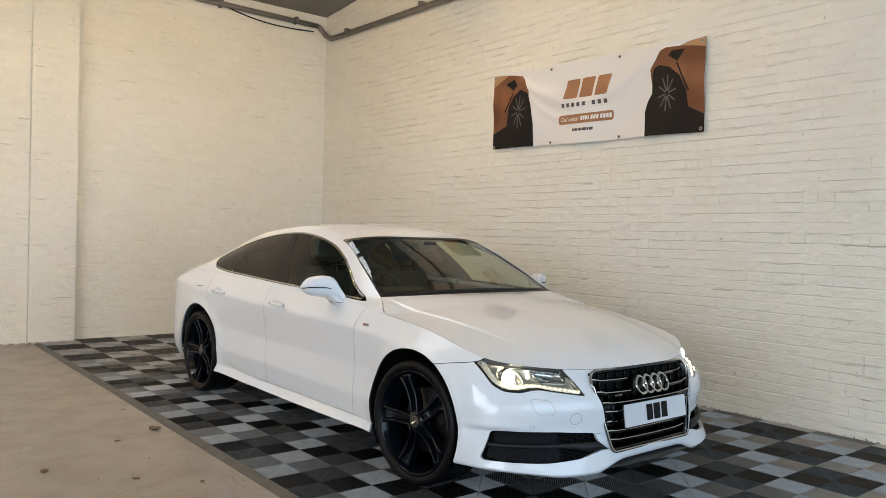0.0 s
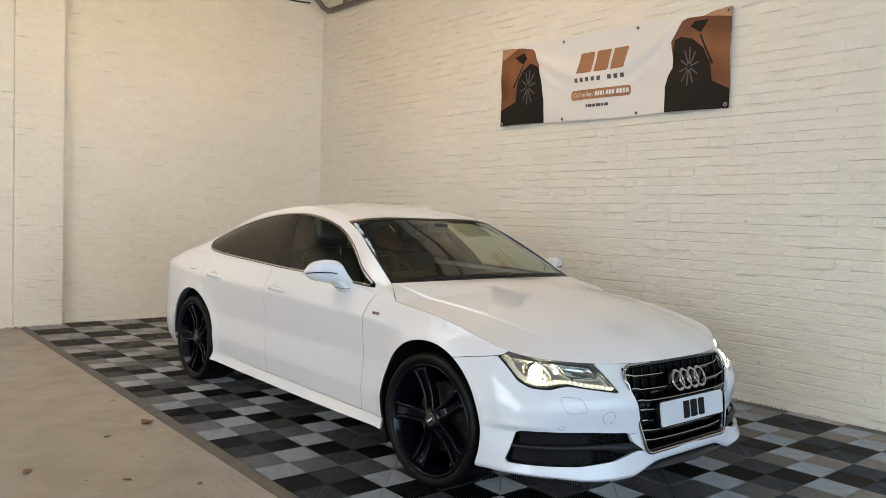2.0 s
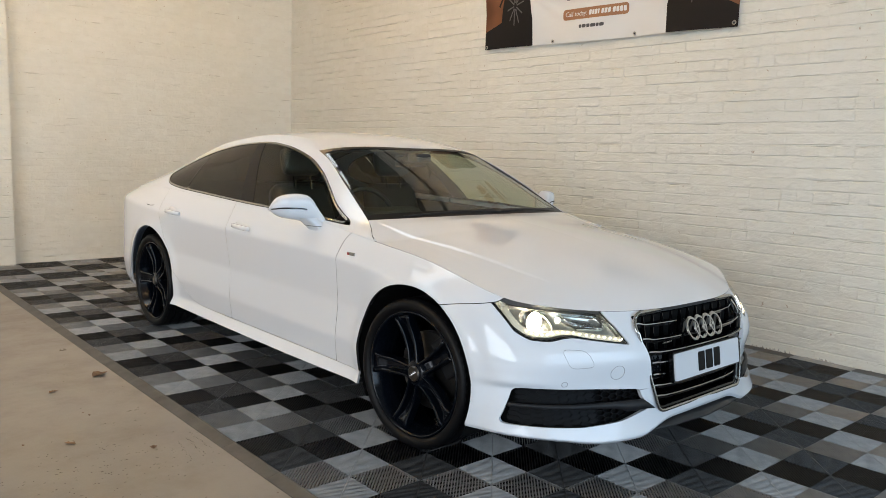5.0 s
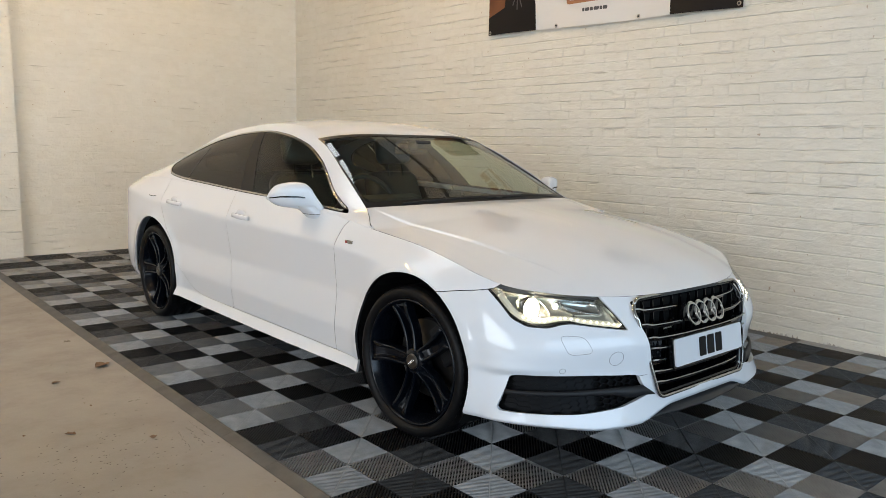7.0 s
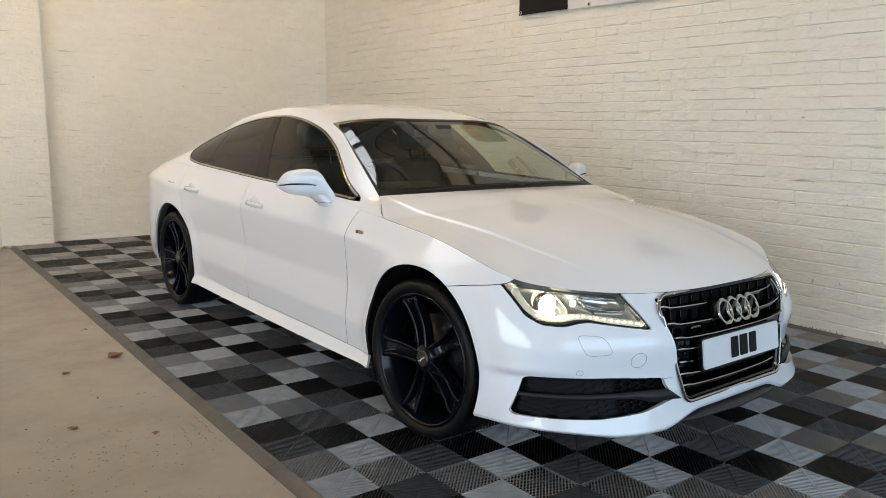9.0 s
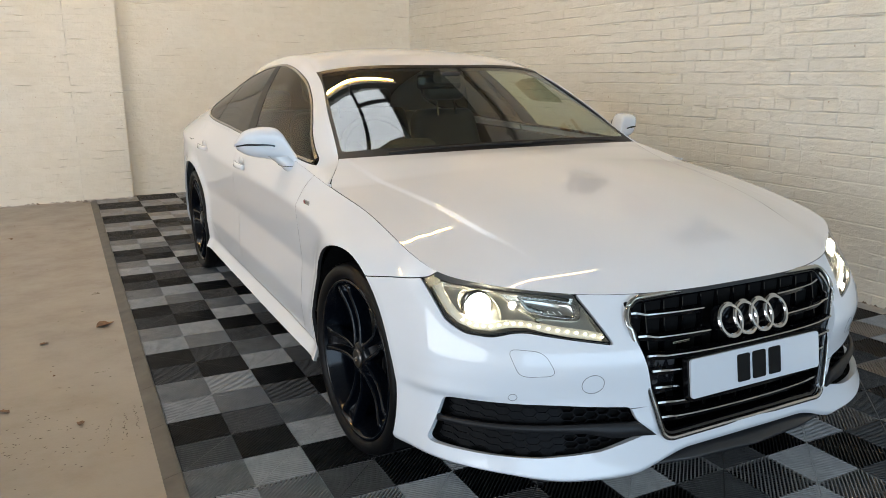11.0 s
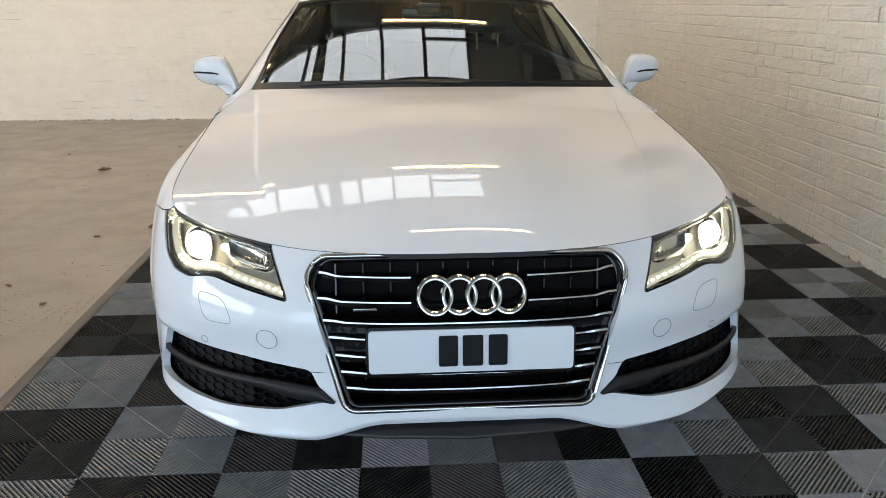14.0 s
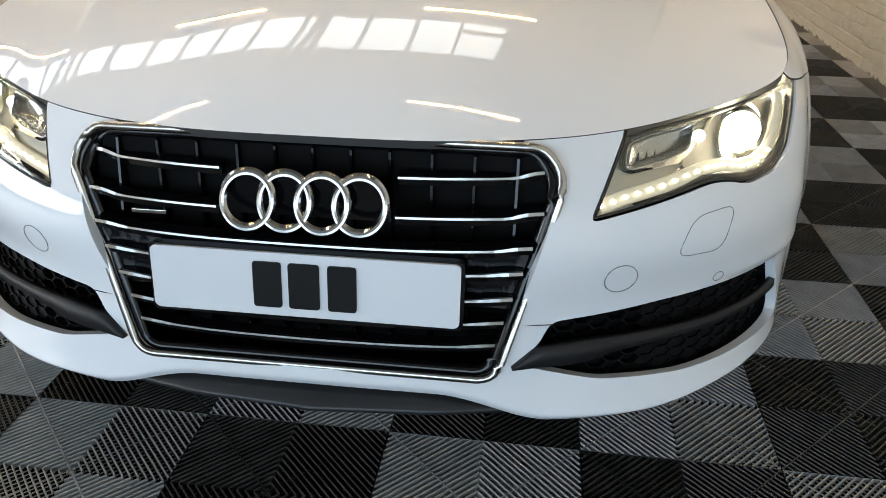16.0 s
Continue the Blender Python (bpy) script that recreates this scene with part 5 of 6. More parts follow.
def torus_bm(m, big, small, n=48, k=10):
    bm = bmesh.new()
    rows = []
    for i in range(n):
        a = i * math.tau / n
        rows.append([bm.verts.new(m @ Vector(((big + small * math.cos(j * math.tau / k)) * math.cos(a), small * math.sin(j * math.tau / k), (big + small * math.cos(j * math.tau / k)) * math.sin(a)))) for j in range(k)])
    for i in range(n):
        for j in range(k):
            bm.faces.new((rows[i][j], rows[(i + 1) % n][j], rows[(i + 1) % n][(j + 1) % k], rows[i][(j + 1) % k]))
    bmesh.ops.recalc_face_normals(bm, faces=bm.faces)
    return bm


sw = pose(-0.37, 1.97, 0.905, -24, 0, 0)
steering = part("steering_wheel", torus_bm(sw, 0.183, 0.015), LEATHER, car, "black leather steering wheel", True)
bm = box_bm(-0.085, -0.02, -0.065, 0.085, 0.025, 0.065, 0.02, 3)
bmesh.ops.transform(bm, matrix=sw, verts=bm.verts)
part("steering_boss", bm, CABIN, steering)
for x0, z0, x1, z1 in ((-0.18, 0.0, -0.07, 0.0), (0.07, 0.0, 0.18, 0.0), (0.0, -0.18, 0.0, -0.06)):
    part("steering_spoke", tube([sw @ Vector((x0, 0, z0)), sw @ Vector((x1, 0, z1))], 0.013, 8), DULL_CHROME, steering)


def seat(x, y, name="front_seat"):
    bm = box_bm(x - 0.26, y - 0.27, 0.36, x + 0.26, y + 0.27, 0.60, 0.06, 4)
    st = part(name, bm, LEATHER, car, "black leather front seat", True)
    bm = box_bm(-0.25, -0.075, 0.0, 0.25, 0.075, 0.60, 0.07, 4)
    for v in bm.verts:
        v.co.x *= 1 - 0.20 * max(0, v.co.z - 0.25) / 0.35
    bmesh.ops.transform(bm, matrix=pose(x, y + 0.26, 0.50, -20, 0, 0), verts=bm.verts)
    part("backrest", bm, LEATHER, st, "", True)
    bm = box_bm(-0.135, -0.055, 0.64, 0.135, 0.055, 0.83, 0.05, 4)
    bmesh.ops.transform(bm, matrix=pose(x, y + 0.25, 0.50, -14, 0, 0), verts=bm.verts)
    part("headrest", bm, LEATHER, st, "", True)
    for dx in (-0.06, 0.06):
        m = pose(x, y + 0.25, 0.50, -14, 0, 0)
        part("headrest_post", tube([m @ Vector((dx, 0, 0.52)), m @ Vector((dx, 0, 0.68))], 0.006, 8), CHROME, st)


seat(-0.37, 2.32)
seat(0.37, 2.32)
bm = box_bm(-0.62, 3.15, 0.38, 0.62, 3.75, 0.62, 0.06, 3)
rear = part("rear_bench", bm, LEATHER, car, "black leather rear bench", True)
bm = box_bm(-0.62, -0.07, 0, 0.62, 0.07, 0.52, 0.06, 3)
bmesh.ops.transform(bm, matrix=pose(0, 3.70, 0.55, -24, 0, 0), verts=bm.verts)
part("backrest", bm, LEATHER, rear, "", True)
for x in (-0.38, 0.38):
    bm = box_bm(x - 0.13, 3.86, 1.04, x + 0.13, 3.95, 1.17, 0.04, 3)
    part("headrest", bm, LEATHER, rear, "", True)
for s in (1, -1):
    bm = prism([(1.55, 0.30), (3.45, 0.30), (3.6, 0.95), (1.62, 0.915)], (s * 0.80, s * 0.845), "x")
    part("door_card", bm, CABIN, car, "dark door trim")
part("rear_shelf", box_bm(-0.60, 3.95, 0.90, 0.60, 4.55, 0.93, 0.01), CABIN, car)
bm = box_bm(-0.055, 1.93, 1.23, 0.055, 2.03, 1.285, 0.015, 3)
part("sensor_pod", bm, CABIN, car, "black pod behind the windscreen", True)
bm = box_bm(-0.12, 2.05, 1.20, 0.12, 2.08, 1.27, 0.014, 3)
part("rear_view_mirror", bm, GLOSS_BLACK, car, "black rear-view mirror", True)

# ---- glazing bars, truss, tube lamps ----
STEEL = mat("dark_painted_steel", (0.03, 0.03, 0.032), 0.5)
PANE = glass("wired_roof_glass", (0.93, 0.95, 0.95), 0.03)
rooflight = tagged(new("roof_light_frame"), "long dark-framed glazed strip in the sloping roof", "roof light", kind="structure")
x = SKY_X1 - 0.02
count = 0
while x > SKY_X0:
    bm = prism([(SKY_Y1, roof_z_at(SKY_Y1) - 0.01), (SKY_Y0, roof_z_at(SKY_Y0) - 0.01), (SKY_Y0, roof_z_at(SKY_Y0) + 0.06), (SKY_Y1, roof_z_at(SKY_Y1) + 0.06)], (x - 0.025, x + 0.025), "x")
    part("glazing_bar", bm, STEEL, rooflight)
    if count:
        bm = prism([(SKY_Y1, roof_z_at(SKY_Y1) + 0.063), (SKY_Y0, roof_z_at(SKY_Y0) + 0.063), (SKY_Y0, roof_z_at(SKY_Y0) + 0.069), (SKY_Y1, roof_z_at(SKY_Y1) + 0.069)], (x + 0.028, x + 0.592), "x")
        ob = part("pane", bm, PANE, rooflight)
        ob.visible_shadow = False
    if count == 1:
        yv = SKY_Y1 - 0.36
        part("vent_rail", prism([(yv, roof_z_at(yv) - 0.012), (yv - 0.07, roof_z_at(yv - 0.07) - 0.012), (yv - 0.07, roof_z_at(yv) + 0.06), (yv, roof_z_at(yv) + 0.06)], (x + 0.03, x + 0.59), "x"), STEEL, rooflight)
    x -= 0.62
    count += 1


def make_truss(x):
    truss = tagged(new("roof_truss"), "dark painted steel lattice roof truss", "roof truss", "roof trusses")
    y0, y1 = 1.5, 9.4
    top = lambda y: roof_z_at(y) - 0.10
    low = lambda y: 4.42
    part("top_chord", tube([(x, y0, top(y0)), (x, y1 + 0.3, top(y1 + 0.3))], 0.05, 8), STEEL, truss)
    part("bottom_chord", tube([(x, y0, low(y0)), (x, y1, low(y1))], 0.045, 8), STEEL, truss)
    ys = [y0, 3.0, 4.3, 5.5, 6.6, 7.7, 8.7]
    for a, b in zip(ys, ys[1:]):
        part("lattice_bar", tube([(x, a, low(a)), (x, a, top(a))], 0.03, 8), STEEL, truss)
        part("lattice_bar", tube([(x, a, low(a)), (x, b, top(b))], 0.025, 8), STEEL, truss)
    return truss


for x in (1.95, -2.2, -6.2):
    make_truss(x)

TUBE = glow("fluorescent_tube", (1.0, 0.66, 0.31), 62.0)
OLD_TUBE = glow("yellowed_fluorescent_tube", (1.0, 0.59, 0.18), 165.0)
FITTING = mat("white_enamel_fitting", (0.75, 0.74, 0.70), 0.4)


def make_tube_lamp(x, y, z=4.25, length=1.42, lit=TUBE):
    lamp = tagged(new("tube_lamp"), "white fluorescent tube lamp with one lit tube", "ceiling lamp", "tube lamps")
    lamp.location = (x, y, z)
    part("fitting", box_bm(-length / 2, -0.05, 0.03, length / 2, 0.05, 0.09, 0.008), FITTING, lamp)
    part("tube", tube([(-length / 2 + 0.02, 0, 0), (length / 2 - 0.02, 0, 0)], 0.019, 10), lit, lamp, "lit warm white tube")
    for s in (1, -1):
        part("lamp_holder", box_bm(s * (length / 2 - 0.02) - 0.012, -0.022, -0.022, s * (length / 2 - 0.02) + 0.012, 0.022, 0.032, 0.003), FITTING, lamp)
        part("hanger", tube([(s * length * 0.36, 0, 0.09), (s * length * 0.36, 0, roof_z_at(y) - z + 0.02)], 0.006, 6), STEEL, lamp)
    return lamp


for y, lit, xs in ((6.55, OLD_TUBE, (3.65, 0.50, -2.75)), (3.45, TUBE, (3.85, 0.55, -2.75))):
    for x in xs:
        make_tube_lamp(x, y, 4.25, lit=lit)

# ---- pipe and cable high on the walls ----
pipe = tagged(new("wall_pipe"), "grey painted conduit running high round two walls", "pipe")
for name, pts, r in (
        ("pipe_run", [(WALL_X - 0.06, -3.0, 4.06), (WALL_X - 0.06, 6.9, 4.10), (WALL_X - 0.06, 9.42, 4.13)], 0.036),
        ("pipe_bend", [(WALL_X - 0.06, 9.42, 4.13), (WALL_X - 0.06, 9.56, 4.14), (WALL_X - 0.075, 9.66, 4.20), (WALL_X - 0.11, 9.71, 4.28), (WALL_X - 0.18, 9.72, 4.33)], 0.036),
        ("pipe_run", [(WALL_X - 0.18, 9.72, 4.33), (4.4, 9.72, 4.34), (2.36, 9.72, 4.36)], 0.036)):
    part(name, tube(pts, r, 12), PIPE, pipe, "", True)
for y in (3.0, 5.2, 7.4, 9.1):
    part("pipe_clip", box_bm(WALL_X - 0.10, y - 0.02, 4.055 + 0.0065 * y, WALL_X + 0.006, y + 0.02, 4.085 + 0.0065 * y + 0.05, 0.004), PIPE, pipe)
for x in (5.1, 4.0, 2.9):
    part("pipe_clip", box_bm(x - 0.02, 9.68, 4.30, x + 0.02, BACK_Y + 0.004, 4.39, 0.004), PIPE, pipe)
cable_pts = [(5.40 - 1.9 * t, 9.765, 4.28 - 0.17 * math.sin(math.pi * min(1, t * 0.86 + 0.05)) + 0.30 * t) for t in np.linspace(0, 1, 24)]
tagged(part("cable", tube(cable_pts, 0.009, 8), BLACK, None, "", True), "thin black cable sagging along the back wall", "cable")

# ---- banner ----
BAN_W, BAN_H = 2.54, 0.78


def banner_at(s, h, lift=0.0):
    """A point of the hanging cloth: s along it, h up it."""
    s, h = np.asarray(s, float), np.asarray(h, float)
    wave = 0.010 * np.sin(2.4 * s + 3.0 * h) * np.sin(np.pi * np.clip(h / BAN_H, 0, 1)) + 0.007 * np.sin(7.0 * s - 5 * h) * (1 - h / BAN_H) + 0.010 * np.sin(np.pi * s / 0.85) ** 2
    wave += 0.005 * np.sin(16 * (s * 0.5 + h)) * np.exp(-((h - 0.45) / 0.25) ** 2)
    # a fold hanging in a bow from the upper corners, and shorter ones beside it
    for deep, top, width, size in ((0.40, 0.78, 0.055, 0.017), (0.56, 0.74, 0.04, 0.010), (0.22, 0.70, 0.05, 0.009)):
        bow = top - deep * np.sin(np.pi * np.clip((s - 0.35) / 1.75, 0, 1)) ** 0.8
        wave = wave + size * np.exp(-((h - bow) / width) ** 2) * np.clip(np.minimum(s, BAN_W - s) / 0.3, 0, 1) * np.sin(np.pi * np.clip(h / BAN_H, 0, 1)) ** 0.5
    x = WALL_X - 0.016 - 0.012 - wave - lift
    y = 6.085 - s
    z = 2.300 - 0.018 * s + h * (1.0 + 0.0 * s) + 0.004 * np.sin(3.7 * s)
    return np.stack([x + 0 * y, y, z], -1)


def banner_sheet(s0, s1, h0, h1, n, m, lift):
    g = banner_at(*np.meshgrid(np.linspace(s0, s1, n), np.linspace(h0, h1, m), indexing="ij"), lift)
    srf = surface(g)
    if srf[0][0, 3] > 0:
        srf = surface(g, True)
    st = np.stack(np.meshgrid(np.linspace(s0, s1, n), np.linspace(h0, h1, m), indexing="ij"), -1).reshape(-1, 2)
    return srf, st


def print_on(name, poly, material, layer, label="", n=40):
    poly = [tuple(map(float, p)) for p in poly]
    a, b = [p[0] for p in poly], [p[1] for p in poly]
    srf, st = banner_sheet(min(a) - 0.004, max(a) + 0.004, max(0, min(b) - 0.004), min(BAN_H, max(b) + 0.004), n, n, 0.0012 * layer)
    srf = clip(srf, polygon_distance(st[:, 0], st[:, 1], poly))
    ob = panel(name, srf, material, banner, label, 0)
    return ob


VINYL = mat("white_vinyl_cloth", (0.70, 0.685, 0.66), 0.5, specular_ior_level=0.25)
bump(VINYL, tex_noise(VINYL, 3.5, 3, 0.5, (1, 1, 2.2)), 0.25, 0.02)
COPPER = mat("copper_print", (0.23, 0.092, 0.042), 0.5, specular_ior_level=0.2)
link(COPPER, ramp(COPPER, tex_noise(COPPER, 2.5, 2), [(0.3, (0.12, 0.045, 0.020)), (0.7, (0.26, 0.11, 0.052))]), bsdf(COPPER).inputs["Base Color"])
COPPER_LIGHT = mat("light_copper_print", (0.40, 0.23, 0.12), 0.5, specular_ior_level=0.2)
COPPER_MARK = mat("copper_mark_print", (0.34, 0.165, 0.085), 0.5, specular_ior_level=0.2)
PRINT_DARK = mat("dark_print", (0.012, 0.010, 0.010), 0.5, specular_ior_level=0.15)
PRINT_GREY = mat("grey_print", (0.10, 0.095, 0.095), 0.5, specular_ior_level=0.2)
srf, st = banner_sheet(0, BAN_W, 0, BAN_H, 140, 50, 0)
banner = panel("banner", srf, VINYL, None, "", 0.0015)
tagged(banner, "creased white vinyl banner with copper print and two printed cars", "banner")
# three slanted copper blocks for the mark
for k, (a, b) in enumerate(((1.00, 1.17), (1.20, 1.36), (1.39, 1.54))):
    print_on("mark_block", rounded([(a, 0.43), (b, 0.43), (b + 0.045, 0.61), (a + 0.045, 0.61)], 0.015), COPPER_MARK, 2, "copper printed mark block")
for k in range(8):
    a = 0.985 + k * 0.066 + (0.05 if k > 4 else 0)
    print_on("letter_bar", [(a, 0.348), (a + 0.038, 0.348), (a + 0.038, 0.386), (a, 0.386)], PRINT_GREY, 2, "", 8)
print_on("pill_patch", rounded([(0.95, 0.185), (1.61, 0.185), (1.61, 0.275), (0.95, 0.275)], 0.028), COPPER_MARK, 2, "copper rounded patch")
a = 1.235
for w in (0.026, 0.02, 0.026, 0.014, 0, 0.026, 0.026, 0.026, 0, 0.026, 0.026, 0.026, 0.026):
    if w:
        print_on("number_bar", [(a, 0.210), (a + w, 0.210), (a + w, 0.252), (a, 0.252)], VINYL, 4, "", 6)
    a += w + 0.006 if w else 0.014
a = 1.13
for w in (0.03, 0.05, 0.04, 0.06, 0.03, 0.05):
    print_on("address_bar", [(a, 0.113), (a + w - 0.006, 0.113), (a + w - 0.006, 0.140), (a, 0.140)], PRINT_GREY, 2, "", 6)
    a += w
fc = bpy.data.curves.new("words", "FONT")
fc.body, fc.size, fc.resolution_u = "Call today:", 0.058, 3
fo = bpy.data.objects.new("words", fc)
scene.collection.objects.link(fo)
bpy.context.view_layer.update()
fm = fo.evaluated_get(bpy.context.evaluated_depsgraph_get()).to_mesh()
wv = np.array([v.co[:] for v in fm.vertices])
wf = [tuple(p.vertices) for p in fm.polygons]
wv[:, 0] *= 0.235 / max(wv[:, 0])
bpy.data.objects.remove(fo)
mesh_ob("words", banner_at(0.978 + wv[:, 0], 0.212 + wv[:, 1], 0.0050), wf, VINYL, banner, label="white printed words")

# the two printed cars
print_on("printed_car", [(0.0, 0.78), (0.14, 0.77), (0.30, 0.75), (0.45, 0.72), (0.49, 0.67), (0.54, 0.56), (0.55, 0.40), (0.60, 0.22), (0.60, 0.0), (0.0, 0.0)], COPPER, 1, "copper car print", 70)
print_on("printed_shade", [(0.0, 0.16), (0.22, 0.23), (0.25, 0.43), (0.31, 0.53), (0.42, 0.59), (0.53, 0.54), (0.57, 0.38), (0.605, 0.22), (0.605, 0.0), (0.0, 0.0)], PRINT_DARK, 3, "dark lower print", 70)
print_on("printed_roof", [(0.0, 0.78), (0.14, 0.77), (0.24, 0.755), (0.10, 0.70), (0.0, 0.66)], COPPER_LIGHT, 3, "", 40)
print_on("printed_window", [(0.19, 0.67), (0.33, 0.70), (0.37, 0.64), (0.31, 0.59)], PRINT_DARK, 3)
print_on("printed_crease", [(0.30, 0.58), (0.315, 0.58), (0.20, 0.36), (0.185, 0.38)], PRINT_DARK, 3)
print_on("printed_car", [(2.54, 0.78), (2.37, 0.76), (2.30, 0.735), (2.16, 0.74), (2.11, 0.72), (2.07, 0.65), (2.01, 0.57), (2.01, 0.53), (2.035, 0.38), (2.035, 0.20), (2.54, 0.10)], COPPER, 1, "copper car print", 70)
print_on("printed_shade", [(1.97, 0.0), (1.96, 0.21), (1.99, 0.30), (2.03, 0.36), (2.03, 0.51), (2.05, 0.58), (2.11, 0.60), (2.21, 0.57), (2.31, 0.49), (2.37, 0.37), (2.39, 0.22), (2.54, 0.15), (2.54, 0.0)], PRINT_DARK, 3, "dark lower print", 70)
print_on("printed_roof", [(2.54, 0.78), (2.40, 0.765), (2.30, 0.735), (2.42, 0.72), (2.54, 0.70)], COPPER_LIGHT, 3, "", 40)
print_on("printed_window", [(2.19, 0.67), (2.23, 0.705), (2.35, 0.705), (2.28, 0.61)], PRINT_DARK, 3)
print_on("printed_crease", [(2.27, 0.60), (2.285, 0.60), (2.40, 0.36), (2.385, 0.35)], PRINT_DARK, 3)
for cx, cz, rx, rz in ((0.40, 0.36, 0.105, 0.185), (2.185, 0.35, 0.095, 0.165)):
    for k in range(10):
        a = k * math.tau / 10 + 0.2
        p, q = (cx + rx * 0.15 * math.cos(a), cz + rz * 0.15 * math.sin(a)), (cx + rx * 0.93 * math.cos(a), cz + rz * 0.93 * math.sin(a))
        w = 0.006
        print_on("printed_spoke", [(p[0] - w * math.sin(a), p[1] + w * math.cos(a)), (q[0] - w * math.sin(a), q[1] + w * math.cos(a)), (q[0] + w * math.sin(a), q[1] - w * math.cos(a)), (p[0] + w * math.sin(a), p[1] - w * math.cos(a))], PRINT_GREY, 5, "", 24)
EYELET = mat("dull_brass_eyelet", (0.45, 0.42, 0.36), 0.4, 1.0)
for s, h in ((0.83, 0.745), (1.67, 0.745), (0.84, 0.022), (1.68, 0.022), (0.025, 0.022), (2.51, 0.03), (0.025, 0.75), (2.51, 0.75)):
    c = Vector(banner_at(s, h, 0.0065))
    bm = lathe_ring = bmesh.new()
    rows = []
    for i in range(20):
        a = i * math.tau / 20
        rows.append([bm.verts.new(c + Vector((-0.003 * math.sin(b * math.tau / 6), (0.0125 + 0.004 * math.cos(b * math.tau / 6)) * math.cos(a), (0.0125 + 0.004 * math.cos(b * math.tau / 6)) * math.sin(a)))) for b in range(6)])
    for i in range(20):
        for j in range(6):
            bm.faces.new((rows[i][j], rows[(i + 1) % 20][j], rows[(i + 1) % 20][(j + 1) % 6], rows[i][(j + 1) % 6]))
    part("eyelet", bm, EYELET, banner, "", True)
    part("fixing_screw", tube([c + Vector((-0.004, 0, 0)), (WALL_X + 0.004, c.y, c.z)], 0.0075, 8), STEEL, banner)

# ---- leaves and crumbs on the concrete ----
LEAF = mat("dry_brown_leaf", (0.13, 0.065, 0.028), 0.7)
link(LEAF, ramp(LEAF, tex_noise(LEAF, 60, 3), [(0.3, (0.08, 0.035, 0.015)), (0.7, (0.20, 0.11, 0.05))]), bsdf(LEAF).inputs["Base Color"])
rng = random.Random(5)


def make_leaf(x, y, size, turn):
    bm = bmesh.new()
    n = 9
    rows = []
    for i in range(n):
        t = i / (n - 1)
        w = size * 0.28 * math.sin(math.pi * t ** 0.8) * (1 + 0.35 * rng.uniform(-1, 1))
        curl = size * 0.22 * (t - 0.4) ** 2
        rows.append([bm.verts.new((size * (t - 0.5), s * w, 0.003 + curl + abs(s) * w * 0.5)) for s in (-1, 0, 1)])
    for a, b in zip(rows, rows[1:]):
        for j in range(2):
            bm.faces.new((a[j], a[j + 1], b[j + 1], b[j]))
    low = min(v.co.z for v in bm.verts)
    r = bmesh.ops.extrude_face_region(bm, geom=bm.faces[:])
    bmesh.ops.translate(bm, verts=[v for v in r["geom"] if isinstance(v, bmesh.types.BMVert)], vec=(0, 0, 0.0012))
    bmesh.ops.translate(bm, verts=bm.verts, vec=(0, 0, -low + 0.0005))
    bmesh.ops.recalc_face_normals(bm, faces=bm.faces)
    ob = part("leaf", bm, LEAF, None)
    ob.matrix_world = pose(x, y, 0, 0, 0, turn)
    return tagged(ob, "small curled dry brown leaf on the concrete", "leaf", "fallen leaves")


for x, y, size, turn in ((1.767, 5.173, 0.10, 25), (0.986, 4.594, 0.075, 60), (1.481, 4.997, 0.045, 10), (0.851, 6.903, 0.11, 15), (1.62, 3.95, 0.04, 70), (0.30, 7.6, 0.04, 20), (1.20, 7.9, 0.05, 100), (1.35, 4.2, 0.05, 140), (-0.6, 6.2, 0.06, 30)):
    make_leaf(x, y, size, turn)
bm = bmesh.new()
for _ in range(90):
    x, y = rng.uniform(-2.0, 1.85), rng.uniform(1.5, 9.5)
    q = rng.uniform(0.003, 0.009)
    vs = [bm.verts.new((x + q * rng.uniform(0.6, 1) * math.cos(a), y + q * rng.uniform(0.6, 1.6) * math.sin(a), 0.0005)) for a in (0, 2.1, 4.2)]
    tip = bm.verts.new((x, y, q * 0.6))
    for i in range(3):
        bm.faces.new((vs[i], vs[(i + 1) % 3], tip))
    bm.faces.new(vs[::-1])
tagged(part("floor_crumbs", bm, LEAF, None), "scattered dark crumbs of dirt on the concrete", "dirt", kind="stuff")

# dried tyre dirt: short dashes in two rows and a scatter beside them
SCUFF = mat("dried_tyre_dirt", (0.085, 0.07, 0.052), 0.9)
bm = bmesh.new()


def dash(x, y, long, wide, turn):
    c, sn = math.cos(turn), math.sin(turn)
    low = [bm.verts.new((x + a * c - b * sn, y + a * sn + b * c, 0.0003)) for a, b in ((-long, 0), (0, -wide), (long, 0), (0, wide))]
    tip = bm.verts.new((x, y, 0.0016))
    for i in range(4):
        bm.faces.new((low[i], low[(i + 1) % 4], tip))


for row, (rx, ry) in enumerate(((1.690, 3.72), (1.760, 3.74), (1.815, 3.80))):
    for i in range(13):
        dash(rx + 0.004 * i * (0.8 - row * 0.4) + rng.uniform(-0.008, 0.008), ry + i * 0.019, rng.uniform(0.004, 0.011), rng.uniform(0.0012, 0.003), rng.uniform(0.9, 2.2))
for i in range(150):
    x, y = rng.gauss(1.40, 0.22), rng.gauss(3.85, 0.20)
    dash(min(x, 1.84), y, rng.uniform(0.003, 0.009), rng.uniform(0.001, 0.0026), rng.uniform(-0.5, 0.9))
for i in range(70):
    dash(rng.uniform(-0.6, 1.8), rng.uniform(2.6, 5.5), rng.uniform(0.003, 0.009), rng.uniform(0.001, 0.0025), rng.uniform(-0.6, 1.0))
